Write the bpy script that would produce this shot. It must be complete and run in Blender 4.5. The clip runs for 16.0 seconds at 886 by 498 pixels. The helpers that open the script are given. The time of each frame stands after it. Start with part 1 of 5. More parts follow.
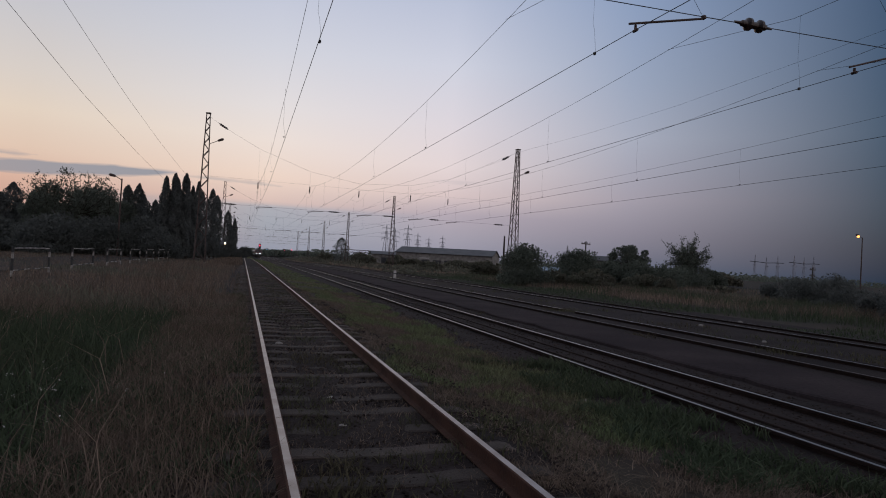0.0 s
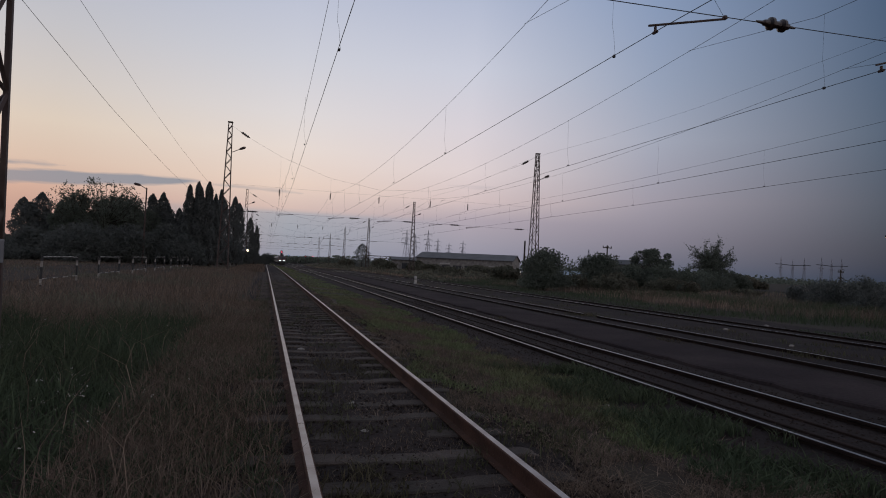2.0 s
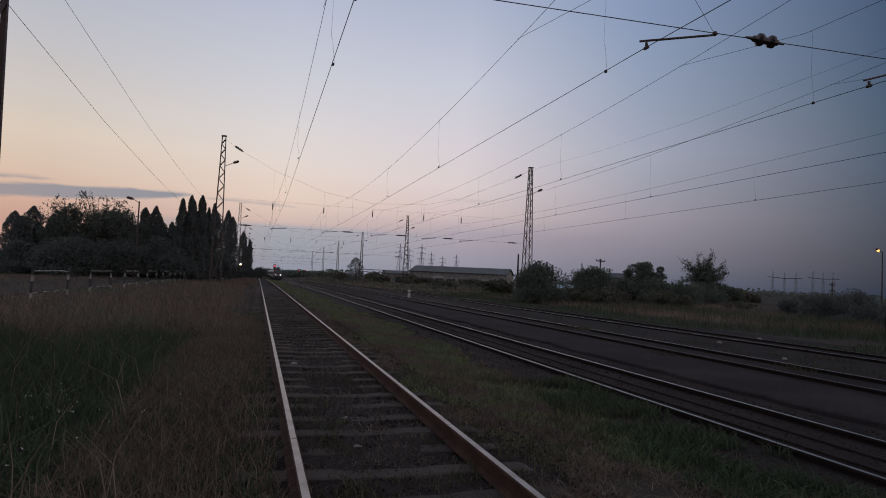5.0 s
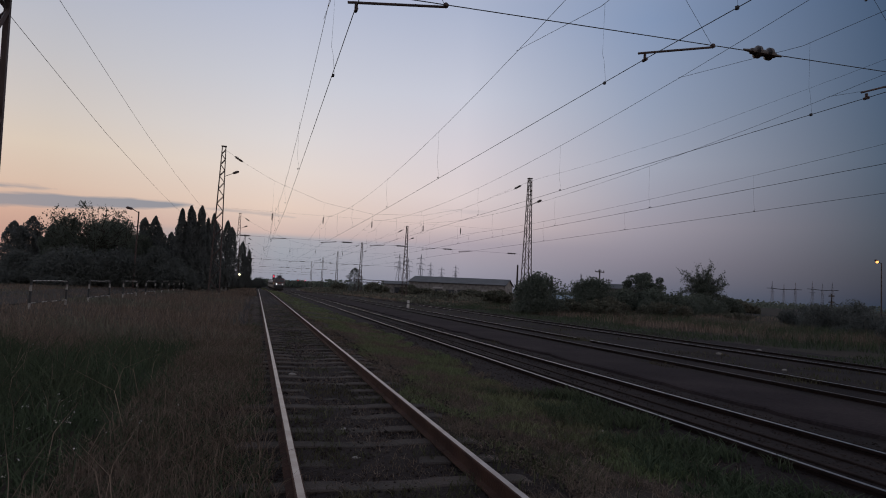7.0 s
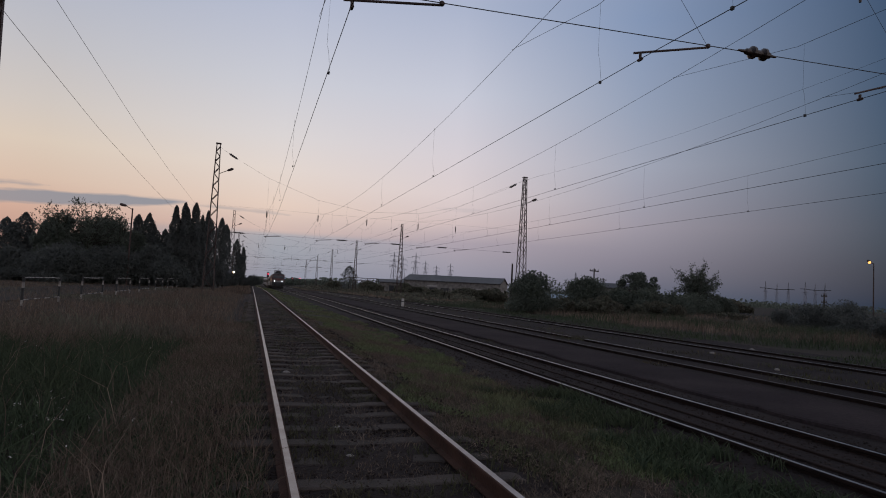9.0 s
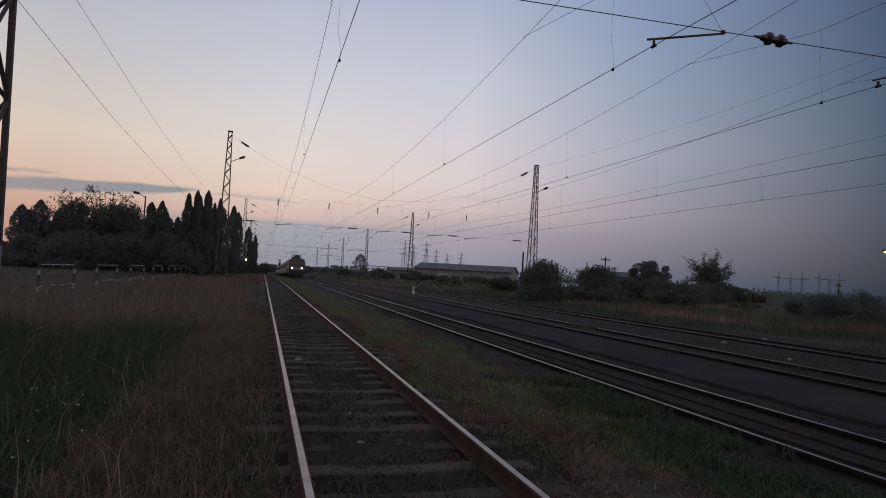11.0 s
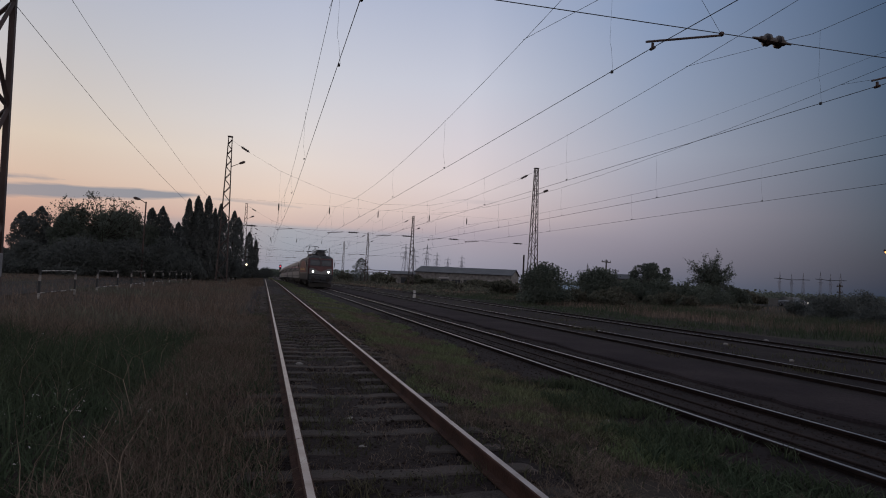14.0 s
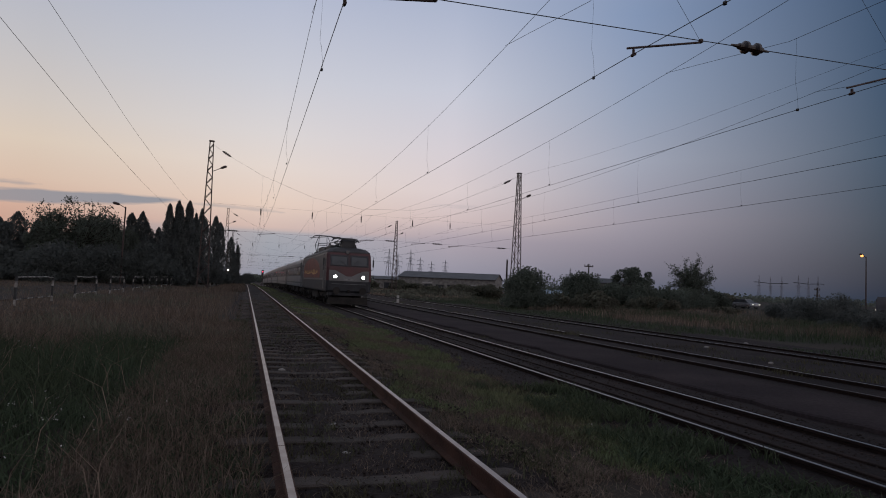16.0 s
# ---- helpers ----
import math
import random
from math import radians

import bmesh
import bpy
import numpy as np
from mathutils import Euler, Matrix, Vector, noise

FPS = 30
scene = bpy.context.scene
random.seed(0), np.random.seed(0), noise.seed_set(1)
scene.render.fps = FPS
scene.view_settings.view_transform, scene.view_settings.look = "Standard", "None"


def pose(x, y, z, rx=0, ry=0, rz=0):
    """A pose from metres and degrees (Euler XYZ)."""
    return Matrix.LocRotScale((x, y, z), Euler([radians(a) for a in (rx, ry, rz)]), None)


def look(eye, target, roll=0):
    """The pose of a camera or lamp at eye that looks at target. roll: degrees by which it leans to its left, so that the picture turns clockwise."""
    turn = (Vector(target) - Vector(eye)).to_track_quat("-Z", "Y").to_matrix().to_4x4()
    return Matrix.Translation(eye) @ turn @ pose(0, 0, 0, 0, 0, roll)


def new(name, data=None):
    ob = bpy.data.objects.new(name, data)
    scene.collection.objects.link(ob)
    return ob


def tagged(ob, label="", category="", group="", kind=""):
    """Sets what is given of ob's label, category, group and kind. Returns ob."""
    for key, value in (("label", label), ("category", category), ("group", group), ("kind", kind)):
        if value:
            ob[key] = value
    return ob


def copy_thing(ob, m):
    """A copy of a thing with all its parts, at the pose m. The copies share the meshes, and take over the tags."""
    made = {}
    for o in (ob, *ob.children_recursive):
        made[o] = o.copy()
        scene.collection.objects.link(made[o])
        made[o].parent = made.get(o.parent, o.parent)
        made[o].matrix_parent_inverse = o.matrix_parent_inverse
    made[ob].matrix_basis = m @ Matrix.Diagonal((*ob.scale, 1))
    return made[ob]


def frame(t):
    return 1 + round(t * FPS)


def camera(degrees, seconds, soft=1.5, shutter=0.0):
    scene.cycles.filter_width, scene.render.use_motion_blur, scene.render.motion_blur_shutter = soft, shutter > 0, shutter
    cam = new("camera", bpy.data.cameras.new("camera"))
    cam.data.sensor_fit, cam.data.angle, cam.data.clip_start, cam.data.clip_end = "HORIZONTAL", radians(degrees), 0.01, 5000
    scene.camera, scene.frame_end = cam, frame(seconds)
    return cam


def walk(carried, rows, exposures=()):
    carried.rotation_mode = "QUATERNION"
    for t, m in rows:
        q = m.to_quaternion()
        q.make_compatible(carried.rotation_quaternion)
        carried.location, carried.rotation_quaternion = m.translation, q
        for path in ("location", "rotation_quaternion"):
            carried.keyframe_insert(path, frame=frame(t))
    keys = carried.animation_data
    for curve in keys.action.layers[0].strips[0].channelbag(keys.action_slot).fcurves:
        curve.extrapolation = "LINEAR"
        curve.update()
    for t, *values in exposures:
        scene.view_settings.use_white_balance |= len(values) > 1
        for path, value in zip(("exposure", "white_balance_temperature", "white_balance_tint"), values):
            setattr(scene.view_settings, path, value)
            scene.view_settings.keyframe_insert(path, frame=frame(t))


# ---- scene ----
# The camera stands between the side track and the grass, held by hand.
# Rail top of the side track is z = 0; +y runs along the tracks.
cam = camera(70.46, 16.0, soft=1.0)
EYE = (0.0, 0.0, 1.406)
AIM = [  # seconds, degrees up, lean, degrees to the right of the track
    (0.0, 1.15, 3.21, 17.78),
    (0.5, 1.09, 2.99, 17.61),
    (1.0, 1.52, 2.88, 16.74),
    (1.5, 1.98, 2.74, 17.07),
    (2.0, 1.53, 2.75, 15.91),
    (2.5, 1.88, 2.64, 16.03),
    (3.0, 2.14, 2.76, 16.08),
    (3.5, 2.15, 2.89, 16.14),
    (6.0, 3.49, 2.58, 16.69),
    (6.5, 3.72, 2.68, 16.75),
    (7.0, 3.76, 2.76, 16.46),
    (7.5, 3.82, 2.80, 16.68),
    (8.0, 4.05, 2.88, 16.79),
    (10.5, 2.66, 3.10, 17.04),
    (11.0, 2.52, 3.20, 16.01),
    (11.5, 2.33, 3.15, 15.81),
    (12.0, 2.55, 3.12, 15.22),
    (12.5, 2.99, 2.75, 15.16),
    (13.0, 2.93, 2.82, 15.49),
    (13.5, 3.07, 2.90, 15.76),
    (14.0, 2.83, 2.78, 15.94),
    (14.5, 2.93, 2.83, 16.48),
    (15.0, 3.05, 2.77, 16.29),
    (15.5, 3.48, 2.50, 16.90),
    (16.0, 3.34, 2.57, 17.43),
]


def aim(up, lean, right):
    return pose(*EYE, 0, 0, -right) @ pose(0, 0, 0, 90 + up) @ pose(0, 0, 0, 0, 0, lean)


walk(cam, [(t, aim(u, l, r)) for t, u, l, r in AIM], exposures=[(0.0, 0.12), (0.6, 0.08), (1.5, 0.05), (3.5, 0.03), (6.0, 0.0), (16.0, 0.0)])

# ---- world and light ----
SUNSET = radians(-38)   # bearing of the afterglow from +y, minus is to the left


def make_world():
    w = bpy.data.worlds.new("dusk_sky")
    scene.world = w
    w.use_nodes = True
    n, l = w.node_tree.nodes, w.node_tree.links
    n.clear()
    out, bg = n.new("ShaderNodeOutputWorld"), n.new("ShaderNodeBackground")
    co, sep = n.new("ShaderNodeTexCoord"), n.new("ShaderNodeSeparateXYZ")
    l.new(co.outputs["Generated"], sep.inputs[0])

    def ramp(stops, src):
        r = n.new("ShaderNodeValToRGB")
        e = r.color_ramp.elements
        while len(e) < len(stops):
            e.new(0.5)
        for el, (p, c) in zip(e, stops):
            el.position, el.color = p, (*c, 1)
        l.new(src, r.inputs[0])
        return r.outputs[0]

    def mathn(op, a, b):
        m = n.new("ShaderNodeMath")
        m.operation = op
        for k, v in enumerate((a, b)):
            if isinstance(v, (int, float)):
                m.inputs[k].default_value = v
            else:
                l.new(v, m.inputs[k])
        return m.outputs[0]

    def mixn(fac, a, b, kind="MIX"):
        m = n.new("ShaderNodeMix")
        m.data_type, m.blend_type = "RGBA", kind
        for k, v in ((0, fac), (6, a), (7, b)):
            if isinstance(v, (int, float, tuple)):
                m.inputs[k].default_value = v
            else:
                l.new(v, m.inputs[k])
        return m.outputs[2]

    up = sep.outputs[2]
    # bearing away from the afterglow, 0 to 180 degrees
    bearing = mathn("MULTIPLY", mathn("ARCTAN2", sep.outputs[0], sep.outputs[1]), 180 / math.pi)
    turned_by = mathn("ADD", bearing, 25.0)
    away = mathn("ABSOLUTE", mathn("SUBTRACT", mathn("FLOORED_MODULO", mathn("ADD", turned_by, 180.0), 360.0), 180.0), 0.0)
    col = None
    for k, (angle, stops) in enumerate(SKY):
        here = ramp([(p, tuple(srgb(v) for v in c)) for p, c in stops], up)
        if col is None:
            col = here
        else:
            mr = n.new("ShaderNodeMapRange")
            mr.interpolation_type = "SMOOTHSTEP" if k > 4 else "LINEAR"
            mr.inputs["From Min"].default_value, mr.inputs["From Max"].default_value = SKY[k - 1][0], angle
            l.new(away, mr.inputs[0])
            col = mixn(mr.outputs[0], col, here)
    # thin banks of cloud low in the afterglow
    mp = n.new("ShaderNodeMapping")
    mp.inputs["Scale"].default_value = (9.0, 9.0, 60.0)
    l.new(co.outputs["Generated"], mp.inputs[0])
    nz = n.new("ShaderNodeTexNoise")
    nz.inputs["Scale"].default_value, nz.inputs["Detail"].default_value = 1.7, 6.0
    l.new(mp.outputs[0], nz.inputs["Vector"])
    rag = mathn("MULTIPLY", mathn("SUBTRACT", nz.outputs[0], 0.5), 0.015)
    for a0, a1, e0, e1, thick, dense in CLOUDS:
        t = mathn("DIVIDE", mathn("SUBTRACT", bearing, a0), a1 - a0)
        mid = mathn("ADD", mathn("MULTIPLY", t, e1 - e0), e0)
        hump = mathn("MAXIMUM", mathn("MULTIPLY", mathn("MULTIPLY", t, mathn("SUBTRACT", 1.0, t)), 4.0), 0.0)
        half = mathn("MULTIPLY", mathn("POWER", hump, 0.4), thick)
        inside = mathn("ADD", mathn("SUBTRACT", half, mathn("ABSOLUTE", mathn("SUBTRACT", up, mid), 0.0)), mathn("MULTIPLY", rag, mathn("MINIMUM", mathn("MULTIPLY", hump, 4.0), 1.0)))
        mr = n.new("ShaderNodeMapRange")
        mr.inputs["From Min"].default_value, mr.inputs["From Max"].default_value = 0.0, 0.005
        mr.inputs["To Max"].default_value = dense
        l.new(inside, mr.inputs[0])
        col = mixn(mr.outputs[0], col, (*(srgb(v) for v in CLOUD), 1))
    sky = n.new("ShaderNodeTexSky")
    sky.sky_type, sky.sun_disc = "NISHITA", False
    sky.sun_elevation, sky.sun_rotation = radians(1.0), SUNSET
    l.new(mixn(0.02, col, sky.outputs[0]), bg.inputs[0])
    bg.inputs[1].default_value = 1.0
    l.new(bg.outputs[0], out.inputs[0])


def srgb(v):
    v /= 255
    return v / 12.92 if v < 0.04045 else ((v + 0.055) / 1.055) ** 2.4


# the evening sky: degrees away from the afterglow, then (sine of elevation, colour)
SKY = [
    (9, [(0.0, (150, 135, 140)), (0.05, (172, 143, 141)), (0.08, (194, 161, 151)), (0.12, (207, 184, 170)), (0.17, (212, 197, 183)), (0.22, (203, 195, 190)), (0.29, (190, 189, 194)), (0.40, (170, 177, 196)), (1.0, (152, 158, 176))]),
    (27, [(0.0, (136, 145, 161)), (0.045, (147, 156, 171)), (0.069, (157, 161, 174)), (0.076, (204, 180, 176)), (0.115, (225, 202, 190)), (0.17, (225, 212, 206)), (0.22, (217, 211, 212)), (0.30, (201, 202, 212)), (0.42, (177, 184, 206)), (1.0, (152, 158, 176))]),
    (43, [(0.0, (134, 138, 157)), (0.035, (150, 149, 166)), (0.075, (168, 158, 172)), (0.105, (206, 187, 189)), (0.15, (218, 204, 206)), (0.21, (213, 205, 212)), (0.30, (199, 201, 215)), (0.42, (170, 179, 203)), (1.0, (152, 158, 176))]),
    (59, [(0.0, (92, 102, 122)), (0.06, (130, 127, 144)), (0.11, (154, 148, 162)), (0.20, (160, 164, 181)), (0.28, (147, 158, 181)), (0.40, (130, 148, 180)), (1.0, (152, 158, 176))]),
    # dusk blue, darkened further by lens vignetting put into the colour
    (80, [(0.0, (22, 42, 60)), (0.05, (26, 46, 65)), (0.10, (31, 55, 76)), (0.20, (38, 65, 90)), (0.30, (38, 65, 94)), (0.42, (37, 63, 93)), (0.6, (92, 104, 126)), (1.0, (152, 158, 176))]),
    (115, [(0.0, (136, 134, 144)), (0.15, (166, 161, 172)), (0.45, (158, 160, 174)), (1.0, (152, 158, 176))]),
    # unseen sky behind the camera, brightened as fill for tree fronts
    (180, [(0.0, (236, 224, 226)), (0.15, (246, 234, 238)), (0.45, (212, 208, 218)), (1.0, (152, 158, 176))]),
]
CLOUD = (126, 134, 150)
# bearing from and to, sine of elevation there, half thickness, cover
CLOUDS = [(-40.0, -5.4, 0.0660, 0.1080, 0.0122, 0.92), (-20.8, -15.4, 0.1075, 0.1115, 0.0050, 0.8), (-5.4, 3.2, 0.1050, 0.1015, 0.004, 0.55), (16.0, 21.0, 0.128, 0.127, 0.004, 0.2)]
make_world()
sun = new("sun", bpy.data.lights.new("sun", "SUN"))
sun.data.energy, sun.data.angle, sun.data.color = 0.05, radians(30), (1.0, 0.80, 0.70)
sun.matrix_world = look((0, 0, 50), (-60 * math.sin(SUNSET), -60 * math.cos(SUNSET), 44))
scene.view_settings.exposure = 0.0

# ---- materials ----
def mat(name, base, rough=0.8, metal=0.0, grain=30.0, vary=0.35, bump=0.3, stain=2.0, tint=None, spec=0.5, isle=0.0, thin=0.0):
    """A worn surface: base colour with fine grain, large stains towards tint and a little relief."""
    m = bpy.data.materials.new(name)
    m.use_nodes = True
    n, l = m.node_tree.nodes, m.node_tree.links
    b = n["Principled BSDF"]
    b.inputs["Metallic"].default_value = metal
    b.inputs["Specular IOR Level"].default_value = spec
    co = n.new("ShaderNodeTexCoord")
    fine, wide = n.new("ShaderNodeTexNoise"), n.new("ShaderNodeTexNoise")
    for t, sc, d in ((fine, grain, 4.0), (wide, stain, 5.0)):
        t.inputs["Scale"].default_value, t.inputs["Detail"].default_value = sc, d
        l.new(co.outputs["Object"], t.inputs["Vector"])
    tint = tint or tuple(c * 0.55 for c in base)
    m1 = n.new("ShaderNodeMix")
    m1.data_type = "RGBA"
    m1.inputs[6].default_value, m1.inputs[7].default_value = (*base, 1), (*tint, 1)
    r = n.new("ShaderNodeValToRGB")
    r.color_ramp.elements[0].position, r.color_ramp.elements[1].position = 0.38, 0.66
    l.new(wide.outputs[0], r.inputs[0])
    l.new(r.outputs[0], m1.inputs[0])
    hsv = n.new("ShaderNodeHueSaturation")
    l.new(m1.outputs[2], hsv.inputs["Color"])
    val = n.new("ShaderNodeMapRange")
    val.inputs["To Min"].default_value, val.inputs["To Max"].default_value = 1 - vary, 1 + vary
    l.new(fine.outputs[0], val.inputs[0])
    src = val.outputs[0]
    if isle:
        g, inf = n.new("ShaderNodeNewGeometry"), n.new("ShaderNodeObjectInfo")
        add = n.new("ShaderNodeMath")
        add.operation = "ADD"
        l.new(g.outputs["Random Per Island"], add.inputs[0])
        l.new(inf.outputs["Random"], add.inputs[1])
        fr = n.new("ShaderNodeMath")
        fr.operation = "FRACT"
        l.new(add.outputs[0], fr.inputs[0])
        v2 = n.new("ShaderNodeMapRange")
        v2.inputs["To Min"].default_value, v2.inputs["To Max"].default_value = 1 - isle, 1 + isle
        l.new(fr.outputs[0], v2.inputs[0])
        mu = n.new("ShaderNodeMath")
        mu.operation = "MULTIPLY"
        l.new(src, mu.inputs[0])
        l.new(v2.outputs[0], mu.inputs[1])
        src = mu.outputs[0]
    l.new(src, hsv.inputs["Value"])
    l.new(hsv.outputs[0], b.inputs["Base Color"])
    rr = n.new("ShaderNodeMapRange")
    rr.inputs["To Min"].default_value, rr.inputs["To Max"].default_value = max(0.02, rough - 0.12), min(1.0, rough + 0.12)
    l.new(fine.outputs[0], rr.inputs[0])
    l.new(rr.outputs[0], b.inputs["Roughness"])
    if bump:
        bp = n.new("ShaderNodeBump")
        bp.inputs["Strength"].default_value, bp.inputs["Distance"].default_value = bump, 0.02
        l.new(fine.outputs[0], bp.inputs["Height"])
        l.new(bp.outputs[0], b.inputs["Normal"])
    if thin:
        # thin leaves and blades let some light through
        tr, mx = n.new("ShaderNodeBsdfTranslucent"), n.new("ShaderNodeMixShader")
        l.new(hsv.outputs[0], tr.inputs[0])
        mx.inputs[0].default_value = thin
        l.new(b.outputs[0], mx.inputs[1])
        l.new(tr.outputs[0], mx.inputs[2])
        l.new(mx.outputs[0], n["Material Output"].inputs["Surface"])
    return m


def glow(name, colour, strength):
    m = bpy.data.materials.new(name)
    m.use_nodes = True
    b = m.node_tree.nodes["Principled BSDF"]
    b.inputs["Base Color"].default_value = (*colour, 1)
    b.inputs["Emission Color"].default_value = (*colour, 1)
    b.inputs["Emission Strength"].default_value = strength
    return m


M_RAILDARK = mat("rail_steel_grimy", (0.024, 0.0155, 0.0135), 0.92, 0.0, 40, 0.4, 0.4, 3, spec=0.12)
M_RAIL = mat("rail_steel_rusty", (0.066, 0.031, 0.022), 0.9, 0.0, 40, 0.4, 0.4, 3, spec=0.2)
M_SHINE = mat("rail_head_polished", (0.44, 0.40, 0.375), 0.32, 0.95, 60, 0.2, 0.1, 4, (0.30, 0.25, 0.22))
M_WORN = mat("rail_head_side_track", (0.33, 0.29, 0.265), 0.40, 0.9, 60, 0.25, 0.1, 4, (0.22, 0.18, 0.155))
M_MID = mat("rail_head_worn", (0.33, 0.30, 0.28), 0.36, 0.9, 60, 0.3, 0.1, 4, (0.26, 0.22, 0.20))
M_DULL = mat("rail_head_dull", (0.13, 0.10, 0.085), 0.5, 0.6, 60, 0.3, 0.1, 4)
M_SLEEPER = mat("concrete_sleeper", (0.072, 0.057, 0.050), 0.9, 0, 60, 0.5, 0.6, 1.5, (0.036, 0.030, 0.026), isle=0.25, spec=0.2)
M_BALLAST = mat("ballast_stone", (0.0265, 0.0200, 0.0185), 0.95, 0, 25, 0.6, 1.0, 0.6, (0.017, 0.0132, 0.0126), spec=0.1)
M_STONE = mat("ballast_pebble", (0.036, 0.027, 0.0235), 0.95, 0, 40, 0.5, 0.4, 3, isle=0.5, spec=0.1)
M_SOIL = mat("dry_soil", (0.040, 0.030, 0.024), 0.95, 0, 14, 0.5, 0.8, 0.25, (0.031, 0.030, 0.021), spec=0.1)
M_ASPHALT = mat("old_platform_asphalt", (0.029, 0.0232, 0.0244), 0.97, 0, 18, 0.6, 0.9, 0.5, (0.044, 0.035, 0.035), spec=0.03)
M_DRY = mat("dry_grass", (0.158, 0.122, 0.096), 0.9, 0, 3, 0.3, 0.0, 0.3, (0.126, 0.092, 0.070), isle=0.5, thin=0.3, spec=0.08)
M_GREEN = mat("green_grass", (0.120, 0.146, 0.074), 0.85, 0, 3, 0.3, 0.0, 0.3, (0.140, 0.132, 0.078), isle=0.45, thin=0.3, spec=0.08)
M_MAST = mat("mast_paint_dark", (0.074, 0.048, 0.042), 0.7, 0.3, 20, 0.35, 0.2, 2)
M_WIRE = mat("copper_wire_dark", (0.025, 0.024, 0.026), 0.6, 0.5, 20, 0.2, 0.0, 2)
M_INSUL = mat("brown_porcelain", (0.035, 0.02, 0.016), 0.3, 0, 20, 0.2, 0.0, 2)
M_BARK = mat("tree_bark", (0.045, 0.036, 0.028), 0.95, 0, 12, 0.5, 0.8, 2)
M_CYPRESS = mat("cypress_foliage", (0.134, 0.142, 0.136), 0.9, 0, 4, 0.12, 0.0, 0.4, (0.124, 0.131, 0.126), isle=0.05, thin=0.5, spec=0.08)
M_LEAF = mat("broad_foliage", (0.124, 0.140, 0.112), 0.9, 0, 4, 0.15, 0.0, 0.4, (0.110, 0.122, 0.100), isle=0.10, thin=0.5, spec=0.08)
M_SCRUB = mat("scrub_foliage", (0.130, 0.130, 0.098), 0.9, 0, 4, 0.4, 0.0, 0.4, (0.115, 0.104, 0.080), isle=0.35, thin=0.5, spec=0.08)
M_PALE = mat("pale_dry_grass", (0.25, 0.188, 0.146), 0.9, 0, 3, 0.3, 0.0, 0.3, (0.17, 0.126, 0.098), isle=0.4, thin=0.3, spec=0.08)
M_TRACKWEED = mat("track_weeds", (0.074, 0.078, 0.046), 0.85, 0, 3, 0.3, 0.0, 0.3, (0.075, 0.062, 0.042), isle=0.4, thin=0.3, spec=0.08)
M_WEED = mat("meadow_weeds", (0.058, 0.078, 0.047), 0.85, 0, 3, 0.3, 0.0, 0.3, (0.060, 0.070, 0.042), isle=0.4, thin=0.3, spec=0.08)
M_UNDERGROWTH = mat("undergrowth_foliage", (0.114, 0.121, 0.113), 0.9, 0, 4, 0.15, 0.0, 0.4, (0.102, 0.109, 0.100), isle=0.06, thin=0.5, spec=0.08)
M_CONC = mat("weathered_concrete", (0.24, 0.22, 0.20), 0.9, 0, 20, 0.35, 0.4, 1.0, (0.12, 0.11, 0.10))
M_WHITE = mat("white_limewash", (0.46, 0.44, 0.42), 0.85, 0, 20, 0.2, 0.2, 3, (0.28, 0.26, 0.24))
M_BLACK = mat("black_band_paint", (0.03, 0.03, 0.03), 0.8, 0, 20, 0.3, 0.2, 3)
M_ROOF = mat("corrugated_roof", (0.062, 0.058, 0.058), 0.6, 0.3, 10, 0.3, 0.2, 0.4)
# distance haze is put into the paler grey of the pylons
M_PYLON = mat("galvanised_pylon_hazed", (0.22, 0.22, 0.25), 0.6, 0.5, 10, 0.2, 0.0, 1)

# ---- helpers of this scene ----
def part(name, bm, material, parent=None, label=""):
    me = bpy.data.meshes.new(name)
    bm.to_mesh(me)
    bm.free()
    return part_mesh(name, me, material, parent, label)


def part_mesh(name, me, material, parent=None, label=""):
    if material and not me.materials:
        me.materials.append(material)
    ob = new(name, me)
    ob.parent = parent
    if label:
        ob["label"] = label
    return ob


def thing(name, m, label, category, group="", kind=""):
    e = new(name)
    e.empty_display_size = 0.2
    e.matrix_world = m
    return tagged(e, label, category, group, kind)


def box(bm, x0, x1, y0, y1, z0, z1, bevel=0.0):
    v = [bm.verts.new((x, y, z)) for z in (z0, z1) for y in (y0, y1) for x in (x0, x1)]
    fs = [bm.faces.new([v[i] for i in q]) for q in ((0, 2, 3, 1), (4, 5, 7, 6), (0, 1, 5, 4), (2, 6, 7, 3), (0, 4, 6, 2), (1, 3, 7, 5))]
    if bevel:
        es = list({e for f in fs for e in f.edges})
        bmesh.ops.bevel(bm, geom=es, offset=bevel, segments=2, profile=0.6, affect="EDGES")
    return bm


def bar(bm, a, b, r, sides=6, r2=None):
    """A round bar from a to b."""
    a, b = Vector(a), Vector(b)
    q = (b - a).to_track_quat("Z", "Y")
    r2 = r if r2 is None else r2
    rings = []
    for p, rad in ((a, r), (b, r2)):
        rings.append([bm.verts.new(p + q @ Vector((rad * math.cos(k * math.tau / sides), rad * math.sin(k * math.tau / sides), 0))) for k in range(sides)])
    for k in range(sides):
        j = (k + 1) % sides
        bm.faces.new((rings[0][k], rings[0][j], rings[1][j], rings[1][k]))
    bm.faces.new(rings[0][::-1])
    bm.faces.new(rings[1])
    return bm


